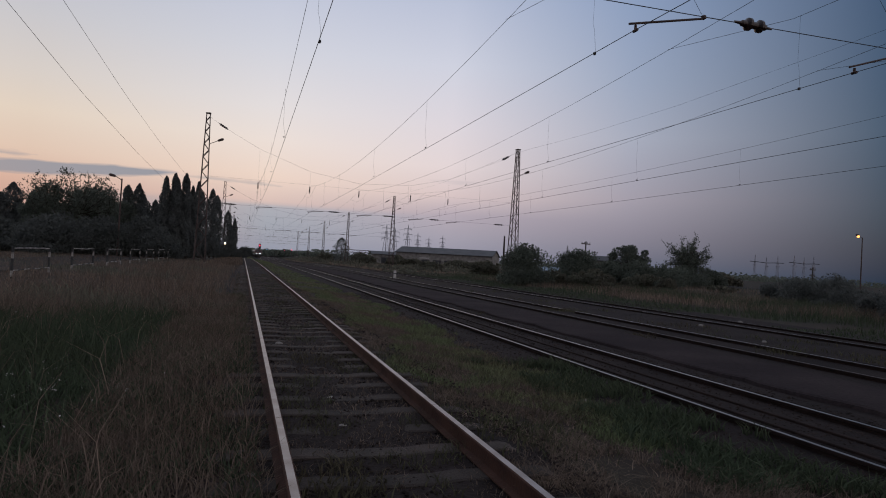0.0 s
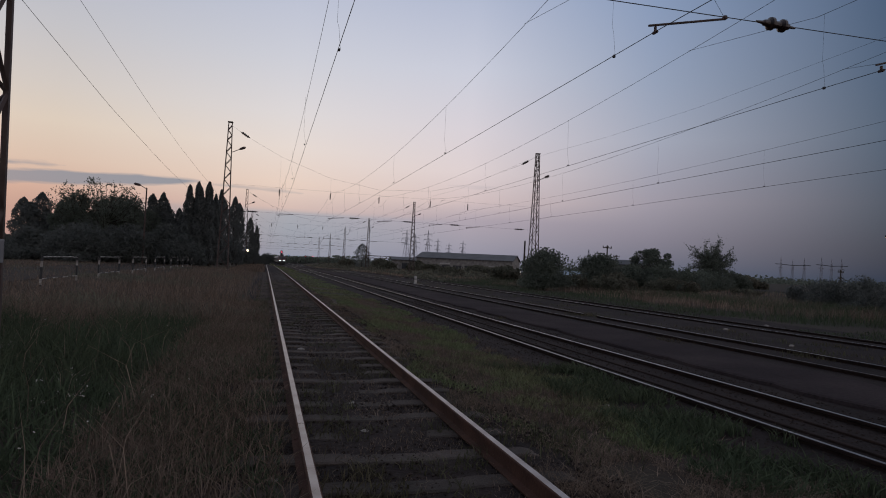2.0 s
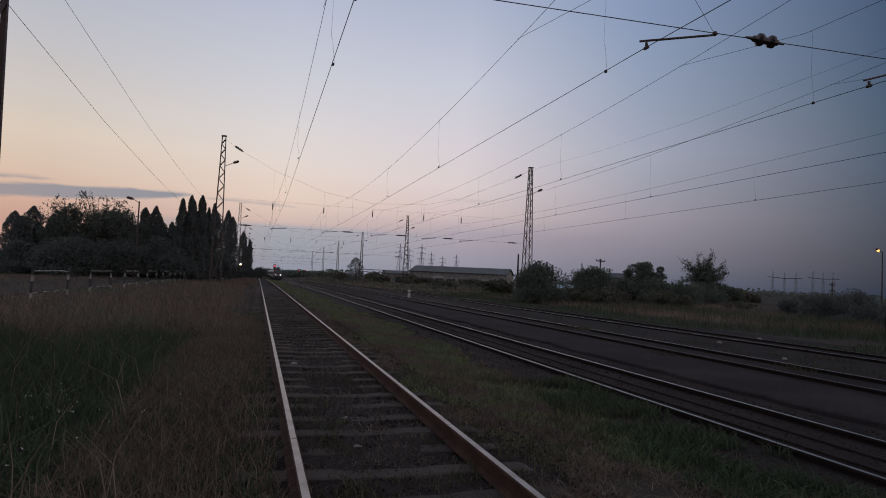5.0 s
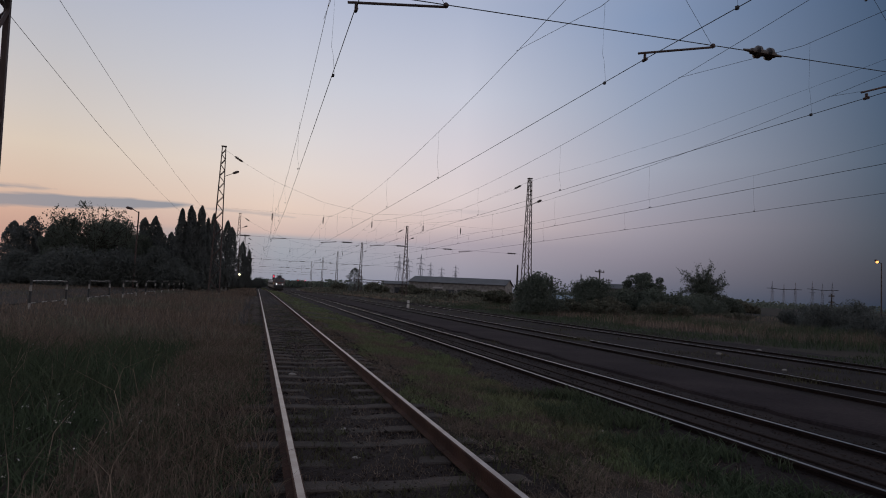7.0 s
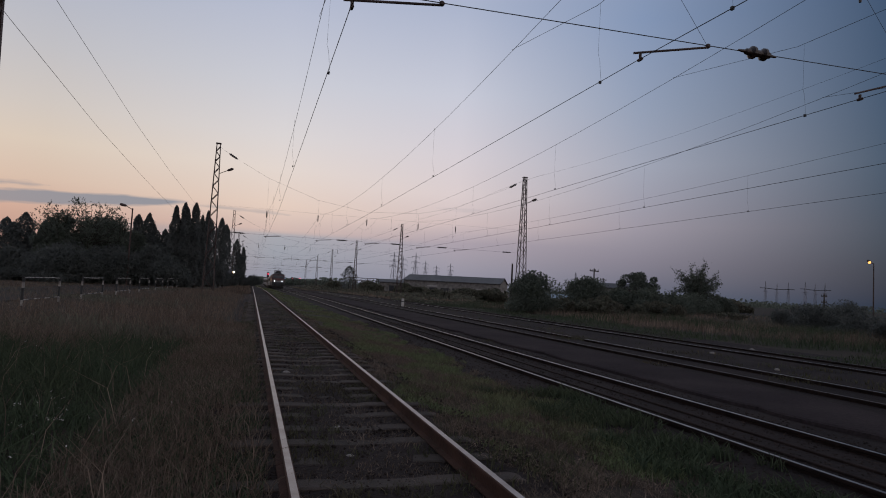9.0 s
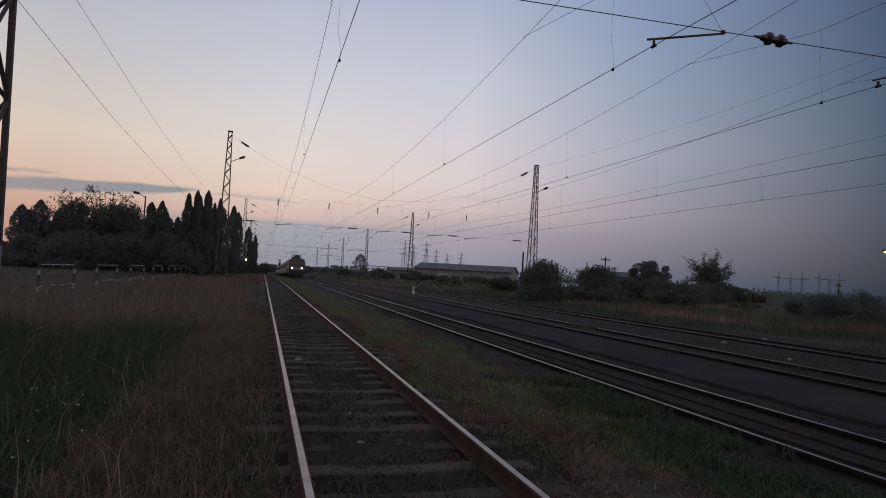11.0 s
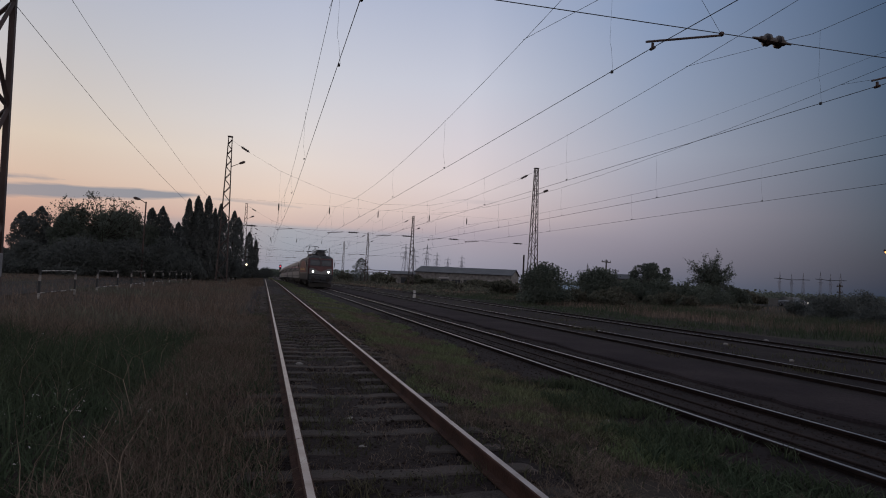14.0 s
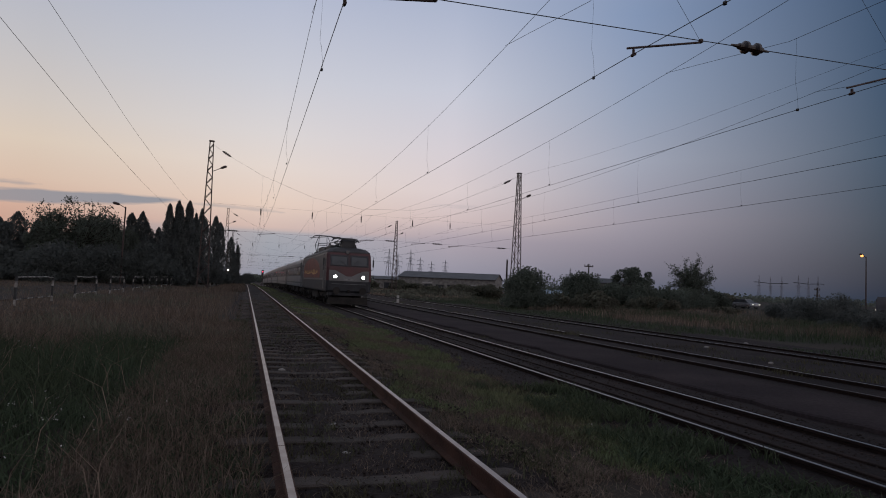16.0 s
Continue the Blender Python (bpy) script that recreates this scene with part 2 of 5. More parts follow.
def tube(bm, pts, r, sides=5):
    """A wire through points."""
    rings = []
    pts = [Vector(p) for p in pts]
    for i, p in enumerate(pts):
        d = pts[min(i + 1, len(pts) - 1)] - pts[max(i - 1, 0)]
        q = d.to_track_quat("Z", "Y")
        rings.append([bm.verts.new(p + q @ Vector((r * math.cos(k * math.tau / sides), r * math.sin(k * math.tau / sides), 0))) for k in range(sides)])
    for a, b in zip(rings, rings[1:]):
        for k in range(sides):
            j = (k + 1) % sides
            bm.faces.new((a[k], a[j], b[j], b[k]))
    bm.faces.new(rings[0][::-1])
    bm.faces.new(rings[-1])
    return bm


def turned(bm, axis_a, axis_b, profile, sides=12):
    """A body of revolution about the line a-b; profile: rows of (share of the way, radius)."""
    a, b = Vector(axis_a), Vector(axis_b)
    q = (b - a).to_track_quat("Z", "Y")
    rings = []
    for s, r in profile:
        p = a.lerp(b, s)
        rings.append([bm.verts.new(p + q @ Vector((r * math.cos(k * math.tau / sides), r * math.sin(k * math.tau / sides), 0))) for k in range(sides)])
    for u, v in zip(rings, rings[1:]):
        for k in range(sides):
            j = (k + 1) % sides
            bm.faces.new((u[k], u[j], v[j], v[k]))
    bm.faces.new(rings[0][::-1])
    bm.faces.new(rings[-1])
    return bm


def mesh_from(name, verts, faces):
    me = bpy.data.meshes.new(name)
    me.from_pydata([tuple(v) for v in verts], [], faces)
    me.update()
    return me


# ---- ground ----
TRACKS = [(1.125, 0.0), (6.60, -0.29), (12.10, -0.29), (18.30, -0.355)]   # centre x, rail top z
PROFILE = [(-4000, -0.3), (-60, -0.1), (-14, 0.0), (-7.5, 0.02), (-5, -0.08), (-3, -0.18), (-0.9, -0.24), (0.0, -0.20), (2.3, -0.20), (2.9, -0.26), (4.6, -0.40), (5.0, -0.375),
           (8.2, -0.375), (8.4, -0.39), (10.6, -0.375), (13.6, -0.375), (14.4, -0.42), (16.6, -0.44), (17.0, -0.43), (19.8, -0.43), (21, -0.56), (26, -0.68), (60, -0.60), (71, -0.12), (84, -0.12), (95, -0.6), (4000, -1.0)]


PX, PZ = [p[0] for p in PROFILE], [p[1] for p in PROFILE]


def fall(y):
    """How far the line has dropped at y, in a shallow falling grade."""
    return -0.9 * min(1.25, max(0.0, (y - 50) / 155)) ** 2


def ground_z(x, y):
    lane = min(1.0, max(0.0, (x + 8) / 5), max(0.0, (33 - x) / 8))
    return float(np.interp(x, PX, PZ)) + (fall(y) * lane if y > 50 and lane > 0 else 0.0)


def bend(y):
    """Sideways drift of the tracks far ahead."""
    u = min(1.0, max(0.0, (y - 180) / 110))
    return 0.0022 * max(0.0, y) + 0.75 * u * u * (3 - 2 * u)


def rough_z(x, y):
    off = 0.0
    if x < -0.9 or x > 26:
        off = 0.10 * noise.noise(Vector((x * 0.35, y * 0.35, 0))) * min(1, (abs(x + 0.9) if x < 0 else x - 26) / 2)
    elif -0.9 <= x <= 2.6:
        off = 0.022 + 0.03 * noise.noise(Vector((x * 1.5, y * 1.5, 9))) + 0.012 * noise.noise(Vector((x * 5, y * 5, 2)))
    elif 2.6 < x < 4.8:
        off = 0.05 * noise.noise(Vector((x * 0.9, y * 0.9, 3)))
    elif 13.3 < x < 17.0:
        off = 0.06 * noise.noise(Vector((x * 0.8, y * 0.8, 5)))
    return ground_z(x, y) + off


def make_ground():
    xs = sorted({-4000, -1500, -600, -250, -120, -80, *np.arange(-60, -14, 4), *np.arange(-14, -0.9, 0.6), *[p[0] for p in PROFILE], *np.arange(-0.5, 3, 0.2), *np.arange(3, 30, 0.5), *np.arange(30, 80, 5), 110, 160, 300, 700, 1500, 4000})
    xs = [float(x) for x in xs]
    ys = [-300, -100, -40, *np.arange(-20, 1, 0.8), *np.arange(1, 18, 0.25), *np.arange(18, 40, 0.8), *np.arange(40, 120, 4), *np.arange(120, 400, 25), 500, 700, 1000, 1600, 2500, 4500]
    V = [(x, y, rough_z(x, y)) for y in ys for x in xs]
    W = len(xs)
    Fs = [(j * W + i, j * W + i + 1, (j + 1) * W + i + 1, (j + 1) * W + i) for j in range(len(ys) - 1) for i in range(W - 1)]
    me = mesh_from("ground", V, Fs)
    me.materials.append(M_SOIL)
    me.materials.append(M_BALLAST)
    for p in me.polygons:
        x = p.center.x
        if -0.45 < x < 2.7 or 4.7 < x < 24.5:
            p.material_index = 1
    me.polygons.foreach_set("use_smooth", [True] * len(me.polygons))
    tagged(part_mesh("ground", me, None), "dry earth with dark ballast strips under the tracks", "ground", kind="structure")


make_ground()

# ---- tracks ----
RAIL_SHAPE = [(-0.068, -0.155), (0.068, -0.155), (0.068, -0.145), (0.014, -0.128), (0.010, -0.045), (0.036, -0.034), (0.036, -0.008), (0.026, 0.0), (-0.026, 0.0), (-0.036, -0.008), (-0.036, -0.034), (-0.010, -0.045), (-0.014, -0.128), (-0.068, -0.145)]


def rail_mesh(bm, y0, y1, x0=0.0, x1=0.0, z0=0.0, z1=0.0):
    N = len(RAIL_SHAPE)
    a = [bm.verts.new((x + x0, y0, z + z0)) for x, z in RAIL_SHAPE]
    b = [bm.verts.new((x + x1, y1, z + z1)) for x, z in RAIL_SHAPE]
    for k in range(N):
        j = (k + 1) % N
        f = bm.faces.new((a[k], b[k], b[j], a[j]))
        if k == 7:
            f.material_index = 1
    bm.faces.new(a)
    bm.faces.new(b[::-1])


FAR_CUTS = [80, 95, 110, 125, 140, 160, 180, 200, 220, 244, 270, 300, 500]


def make_tracks():
    for i, (cx, z) in enumerate(TRACKS):
        e = thing("railway_track", pose(cx, 0, z), ["single side track with worn rails and concrete sleepers", "main line track with polished rails on dark ballast", "running track with dull rails beside the low platform", "running track with dull brown rails in weeds"][i], "track", "tracks of the station", "structure")
        for sx in (-0.7535, 0.7535):
            bm = bmesh.new()
            if i == 0:
                cuts = [-40, -14.5, 5.52 if sx < 0 else 5.9, 18.4, 43.4, 68.4] + FAR_CUTS
            elif i == 2 and sx > 0:
                cuts = [-40, 0, 22.4, None, 23.5, 45, 68] + FAR_CUTS
            else:
                cuts = [-40, 0, 10, 35, 60] + FAR_CUTS
            for u, v in zip(cuts, cuts[1:]):
                if u is None or v is None:
                    continue
                rail_mesh(bm, u + 0.004, v - 0.004, bend(u), bend(v), fall(u), fall(v))
            ob = part("rail", bm, None, e, "steel rail with a %s head" % ("polished" if i < 2 else "dull"))
            ob.data.materials.append(M_RAILDARK if i else M_RAIL)
            ob.data.materials.append(M_WORN if i == 0 else M_SHINE if (i in (1, 2) and sx > 0) or (i == 3 and sx < 0) else M_MID if i == 1 else M_DULL)
            ob.location.x = sx
        bm = bmesh.new()
        prof = [(-1.25, -0.28), (-1.25, -0.185), (-1.15, -0.165), (-0.45, -0.168), (-0.3, -0.185), (0.3, -0.185), (0.45, -0.168), (1.15, -0.165), (1.25, -0.185), (1.25, -0.28)]
        a = [bm.verts.new((x, -0.12, zz)) for x, zz in prof]
        a2 = [bm.verts.new((x, -0.10, zz + (0.012 if zz > -0.2 else 0))) for x, zz in prof]
        b2 = [bm.verts.new((x, 0.10, zz + (0.012 if zz > -0.2 else 0))) for x, zz in prof]
        b = [bm.verts.new((x, 0.12, zz)) for x, zz in prof]
        for u, v in ((a, a2), (a2, b2), (b2, b)):
            for k in range(len(prof)):
                j = (k + 1) % len(prof)
                bm.faces.new((u[k], v[k], v[j], u[j]))
        bm.faces.new(a)
        bm.faces.new(b[::-1])
        bmesh.ops.recalc_face_normals(bm, faces=bm.faces)
        me = bpy.data.meshes.new("sleeper")
        bm.to_mesh(me)
        bm.free()
        me.materials.append(M_SLEEPER)
        rnd = random.Random(i)
        first = 4.98 + 0.06 - 0.652 * 10
        count = 110 if i == 0 else 0
        for k in range(count):
            s = part_mesh("sleeper", me, None, e)
            s.location = (rnd.uniform(-0.02, 0.02) + bend(first + 0.652 * k), first + 0.652 * k + rnd.uniform(-0.02, 0.02), rnd.uniform(-0.012, 0.004) - (0.035 if i else 0.0))
            s.rotation_euler = (0, 0, radians(rnd.uniform(-0.8, 0.8)))


make_tracks()

# ---- overhead line masts ----
def lattice_mast(m, height=13.9, w0=0.80, w1=0.34, lamp=0, fine=True, label="", d0=None):
    e = thing("lattice_mast", m, label or "tall tapered steel lattice mast with a small lamp arm", "mast", "masts of the overhead line")
    def half(z):
        return (w0 + (w1 - w0) * z / height) / 2
    for sx in (-1, 1):
        for sy in (-1, 1):
            bm = bmesh.new()
            h0, h1, t = half(0), half(height), 0.075 if fine else 0.09
            lo = [(sx * h0, sy * h0), (sx * (h0 - t), sy * h0), (sx * (h0 - t), sy * (h0 - t)), (sx * h0, sy * (h0 - t))]
            hi = [(sx * h1, sy * h1), (sx * (h1 - t), sy * h1), (sx * (h1 - t), sy * (h1 - t)), (sx * h1, sy * (h1 - t))]
            a = [bm.verts.new((x, y, 0)) for x, y in lo]
            b = [bm.verts.new((x, y, height)) for x, y in hi]
            for k in range(4):
                bm.faces.new((a[k], a[(k + 1) % 4], b[(k + 1) % 4], b[k]))
            bm.faces.new(a)
            bm.faces.new(b)
            bmesh.ops.recalc_face_normals(bm, faces=bm.faces)
            part("leg", bm, M_MAST, e)
    steps = [0.2]
    while steps[-1] < height - 0.5:
        steps.append(min(height - 0.1, steps[-1] + half(steps[-1]) * 2.2))
    joined = bmesh.new()
    for side in range(4):
        q = pose(0, 0, 0, 0, 0, 90 * side)
        for k, (u, v) in enumerate(zip(steps, steps[1:])):
            hu, hv = half(u) - 0.03, half(v) - 0.03
            for s in ((1,) if (k + side // 2) % 2 else (-1,)):
                ends = q @ Vector((-s * hu, -hu, u)), q @ Vector((s * hv, -hv, v))
                if fine:
                    bm = bmesh.new()
                    bar(bm, *ends, 0.033, 4)
                    part("brace", bm, M_MAST, e)
                else:
                    bar(joined, *ends, 0.036, 4)
    if fine:
        joined.free()
    else:
        tagged(part("bracing", joined, M_MAST, e), kind="stuff")
    bm = bmesh.new()
    h = half(height) + 0.05
    box(bm, -h, h, -h, h, height, height + 0.08)
    part("cap_plate", bm, M_MAST, e)
    bm = bmesh.new()
    box(bm, -0.6, 0.6, -0.6, 0.6, -0.3, 0.10, 0.04)
    part("footing", bm, M_CONC, e, "concrete mast footing")
    if lamp:
        bm = bmesh.new()
        z = height - 3.0
        bar(bm, (half(z), 0, z - 0.1), (half(z) + 0.9, 0, z + 0.35), 0.035)
        arm = part("lamp_arm", bm, M_MAST, e)
        bm = bmesh.new()
        turned(bm, (half(z) + 0.75, 0, z + 0.28), (half(z) + 1.35, 0, z + 0.55), [(0, 0.05), (0.15, 0.12), (0.8, 0.14), (1, 0.06)], 8)
        part("lamp_head", bm, M_MAST, arm)
    return e


# pairs of masts: (y, x left, x right, top z)
PAIRS = [(9.9, -4.08, 31.0, 15.4), (69.0, -4.05, 30.9, 15.3), (138.0, -4.0, 32.1, 15.4), (201.0, -4.0, 32.1, 15.4), (264.5, -3.6, 32.3, 15.4), (333.5, -3.0, 33.2, 15.4), (402.5, -3.0, 33.2, 15.4)]
near_mast = None
for i, (y, xl, xr, top) in enumerate(PAIRS):
    for x in (xl, xr):
        g = ground_z(x, y)
        ob = lattice_mast(pose(x, y + (0.35 if i == 0 else 0), g), top - g, 1.16 if i else 0.86, 0.42 if i else 0.36, fine=i < 3, lamp=1 if i else 0)
        near_mast = near_mast or ob
near_mast["label"] = "tall steel lattice mast with equipment boxes on it"


def mast_boxes():
    g = ground_z(-4.08, 9.9)
    for nm, z0, z1, x0, x1, mt, lab in (("equipment_box", 1.16, 1.48, 0.22, 0.70, M_GREYBOX, "light grey metal equipment box"), ("notice_board", 1.58, 2.18, -0.10, 0.51, M_BLACK, "dark notice board")):
        bm = bmesh.new()
        box(bm, x0, x1, -0.66, -0.44, z0 - g, z1 - g, 0.015)
        part(nm, bm, mt, near_mast, lab)


M_GREYBOX = mat("grey_box_paint", (0.20, 0.20, 0.21), 0.6, 0.1, 30, 0.15, 0.1, 3)
mast_boxes()

# ---- overhead wires ----
CONTACT_Z = 5.85
WIRES = [1.25, 6.63, 12.0, 17.9, 22.4]     # x of the contact wire over each track
SPANS = [-50.0] + [p[0] for p in PAIRS]


def messenger_z(y, base=7.4, rise=1.35):
    for a, b in zip(SPANS, SPANS[1:]):
        if a <= y <= b:
            return base + rise * (2 * (y - a) / (b - a) - 1) ** 2
    return 7.6


def make_lines():
    for i, cx in enumerate(WIRES):
        e = thing("overhead_line", pose(cx, 0, 0), "pair of dark overhead wires with thin droppers above a track", "overhead line", "overhead lines")
        ys = [-50, 0, 10, 40, 69, 138, 201, 264.5, 333.5, 402.5]
        bm = bmesh.new()
        tube(bm, [((0.12 if k % 2 else -0.02) + bend(y), y, CONTACT_Z) for k, y in enumerate(ys)], 0.0075 if i < 3 else 0.009)
        part("contact_wire", bm, M_WIRE, e)
        base, rise = SHAPES[i]
        bm = bmesh.new()
        yy = sorted({*np.arange(-50, 69, 3.0), *np.arange(69, 403, 8.0), *SPANS})
        tube(bm, [(bend(y), float(y), messenger_z(y, base, rise)) for y in yy], 0.0066)
        part("messenger_wire", bm, M_WIRE, e)
        for k, sy in enumerate(SPANS[1:4]):
            bm = bmesh.new()
            tube(bm, [(0, sy - 6.2, messenger_z(sy - 6.2, base, rise)), (0, sy - 1.6, base + 0.16), (0, sy + 1.6, base + 0.16), (0, sy + 6.2, messenger_z(sy + 6.2, base, rise))], 0.0055)
            part("stitch_wire", bm, M_WIRE, e)
        for y in DROPS[i] + [47, 56, 66, 72, 84, 98, 112, 126, 150, 170, 190]:
            bm = bmesh.new()
            top = base + 0.16 if abs(y - 9.9) < 2.5 or abs(y - 69) < 3.5 else messenger_z(y, base, rise)
            kink = 0.02 if y < 14 else 0.0
            tube(bm, [(bend(y) + 0.05, y, CONTACT_Z), (kink, y, CONTACT_Z + 0.5), (-kink, y, CONTACT_Z + 0.62), (0.0, y, top)], 0.0028 if y < 40 else 0.004, 4)
            box(bm, 0.03, 0.07, y - 0.025, y + 0.025, CONTACT_Z - 0.015, CONTACT_Z + 0.04)
            part("dropper", bm, M_WIRE, e)


SHAPES = [(7.4, 1.35), (7.4, 1.35), (7.4, 1.35), (7.62, 1.35), (7.45, 0.5)]    # low point and rise of each messenger wire
DROPS = [[13.3, 24.9, 36], [7.6, 11.35, 23.8, 34], [11.3, 23.8, 34], [13.6, 26.0, 36], [16.9, 24.2, 35.1]]
make_lines()


def sheds(bm, a, b, r, n):
    """A rod with porcelain sheds."""
    prof = [(0, r * 0.35)]
    for k in range(n):
        u = 0.12 + 0.76 * k / n
        w = 0.76 / n
        prof += [(u, r * 0.45), (u + w * 0.35, r), (u + w * 0.55, r), (u + w * 0.9, r * 0.45)]
    prof += [(1, r * 0.35)]
    return turned(bm, a, b, prof, 10)


def make_span(y, xl, xr, top, first):
    e = thing("cross_span", pose(0, y, 0), "wire cross span with insulators and steady arms between masts", "cross span", "cross spans of the overhead line")
    mid, low = (xl + xr) / 2, 9.45

    def sag(x):
        return low + (top - 0.2 - low) * ((x - mid) / (xr - mid)) ** 2

    xs = [xl, xl + 1.0, xl + 2.2] + WIRES + [xr - 2.2, xr - 1.0, xr]
    thin = 0.008 if y < 100 else 0.011
    bm = bmesh.new()
    tube(bm, [(x, 0, sag(x)) for x in xs], thin)
    part("cross_catenary", bm, M_WIRE, e)
    for s, x0 in ((1, xl), (-1, xr)):
        bm = bmesh.new()
        a, b = x0 + s * 1.1, x0 + s * 2.0
        sheds(bm, (a, 0, sag(a)), (b, 0, sag(b)), 0.14, 4)
        part("strain_insulator", bm, M_INSUL, e)
    bm = bmesh.new()
    tube(bm, [(xl, 0, 8.9), (mid, 0, 8.85), (xr, 0, 8.9)], thin * 0.6)
    part("upper_cross_wire", bm, M_WIRE, e)

    def zlow(x):
        return (6.12 + 0.03 * x) if first else 6.15

    bm = bmesh.new()
    tube(bm, [(xl, 0, zlow(xl)), (2.8, 0, zlow(2.8)), (8.1, 0, zlow(8.1)), (13.5, 0, zlow(13.5)), (19.4, 0, zlow(19.4)), (xr, 0, zlow(xr))], 0.009 if first else thin)
    part("lower_cross_wire", bm, M_WIRE, e)
    for x in (-1.4, 9.33, 15.4, 20.9, xr - 2.0):
        bm = bmesh.new()
        z = zlow(x)
        if first:
            turned(bm, (x - 0.46, 0, z), (x + 0.46, 0, z), [(0, 0.02), (0.16, 0.035), (0.2, 0.06), (0.3, 0.07), (0.34, 0.125), (0.40, 0.125), (0.44, 0.07), (0.6, 0.07), (0.64, 0.125), (0.70, 0.125), (0.74, 0.07), (0.82, 0.06), (0.86, 0.03), (1, 0.02)], 14)
        else:
            sheds(bm, (x - 0.6, 0, z), (x + 0.6, 0, z), 0.09, 5)
        part("span_insulator", bm, M_INSUL, e, "dark porcelain insulator")
    for k, cx in enumerate(WIRES):
        arm = bmesh.new()
        z1 = zlow(cx + 1.5)
        wx = cx + 0.02
        bar(arm, (wx - 0.14, 0, CONTACT_Z + (0.10 if first else 0.1)), (cx + 1.5, 0, z1 - 0.04), 0.022 if first else 0.03)
        arm_ob = part("steady_arm", arm, M_MAST, e)
        bm = bmesh.new()
        bar(bm, (wx, 0, CONTACT_Z + 0.10), (wx, 0, CONTACT_Z - 0.01), 0.028)
        bar(bm, (wx, -0.06, CONTACT_Z), (wx, 0.06, CONTACT_Z), 0.03)
        part("wire_clamp", bm, M_MAST, arm_ob)
        bm = bmesh.new()
        bmesh.ops.create_icosphere(bm, subdivisions=1, radius=0.055, matrix=Matrix.Translation((cx + 1.52, 0, z1 - 0.01)))
        part("arm_joint", bm, M_MAST, arm_ob)
        bm = bmesh.new()
        tube(bm, [(cx, 0, sag(cx)), (cx, 0, 8.75)], thin * 0.5, 4)
        if first:
            tube(bm, [(cx + 1.5, 0, z1), (cx + 0.15, 0, 8.1), (cx, 0, 8.2)], 0.005, 4)
        part("hanger", bm, M_WIRE, e)
        bm = bmesh.new()
        sheds(bm, (cx, 0, 8.72), (cx, 0, 7.95), 0.075, 6)
        part("hanging_insulator", bm, M_INSUL, e)


for i, (y, xl, xr, top) in enumerate(PAIRS[:6]):
    make_span(y, xl, xr, top, i == 0)


def make_feeders():
    top = PAIRS[1][2] + 0.1
    lines = [(-8.2, [(-50, 12.4), (10, 10.4), (23.8, 9.6), (36.4, 8.97), (55, 8.56), (71, 8.44), (100, 8.9), (140, 9.2)]),
             (-6.15, [(-50, 10.6), (10, 9.95), (21.3, 9.49), (35.7, 9.08), (50, 9.0), (66, 9.13), (100, 9.5), (140, 9.6)]),
             (top, [(-50, 15.2), (-20, 14.5), (10, 15.2), (25, 14.6), (40, 14.3), (55, 14.5), (69, 15.1), (100, 14.4), (138, 15.2), (170, 14.4), (201, 15.2), (330, 15.0)])]
    for x, pts in lines:
        e = thing("feeder_wire", pose(x, 0, 0), "long thin dark feeder wire strung high along the line", "wire", "feeder wires")
        ys = np.linspace(-50, pts[-1][0], 60)
        bm = bmesh.new()
        tube(bm, [(0, float(y), float(np.interp(y, [p[0] for p in pts], [p[1] for p in pts]))) for y in ys], 0.0075 if x == -6.15 else 0.0095 if x < 0 else 0.007)
        part("strand", bm, M_WIRE, e)


make_feeders()

# ---- plants ----
def rng(seed):
    return np.random.default_rng(seed)


def leaf_mesh(name, P, size, r, stretch=1.6, up=0.0):
    """Many small four-cornered leaves at the points P."""
    n = len(P)
    a = r.normal(size=(n, 3))
    a[:, 2] += up
    a /= np.linalg.norm(a, axis=1)[:, None]
    b = np.cross(a, r.normal(size=(n, 3)))
    b /= np.linalg.norm(b, axis=1)[:, None]
    s = size * r.uniform(0.6, 1.4, (n, 1))
    V = np.stack([P - a * s * stretch / 2, P + b * s / 2, P + a * s * stretch / 2, P - b * s / 2], 1).reshape(-1, 3)
    me = bpy.data.meshes.new(name)
    me.vertices.add(4 * n)
    me.vertices.foreach_set("co", V.astype(np.float32).ravel())
    me.loops.add(4 * n)
    me.loops.foreach_set("vertex_index", np.arange(4 * n, dtype=np.int32))
    me.polygons.add(n)
    me.polygons.foreach_set("loop_start", np.arange(0, 4 * n, 4, dtype=np.int32))
    me.polygons.foreach_set("loop_total", np.full(n, 4, dtype=np.int32))
    me.update(calc_edges=True)
    return me


def in_ball(r, n, shell=0.45):
    d = r.normal(size=(n, 3))
    d /= np.linalg.norm(d, axis=1)[:, None]
    return d * (r.uniform(shell, 1.0, (n, 1)) ** 0.6)


def trunk_mesh(bm, a, b, r0, r1, r, bends=4):
    pts = [Vector(a).lerp(Vector(b), k / bends) + Vector((*r.normal(0, 0.04 * (Vector(b) - Vector(a)).length / bends, 2), 0)) * (0 < k < bends) for k in range(bends + 1)]
    for k in range(bends):
        bar(bm, pts[k], pts[k + 1], r0 + (r1 - r0) * k / bends, 7, r0 + (r1 - r0) * (k + 1) / bends)
    return pts


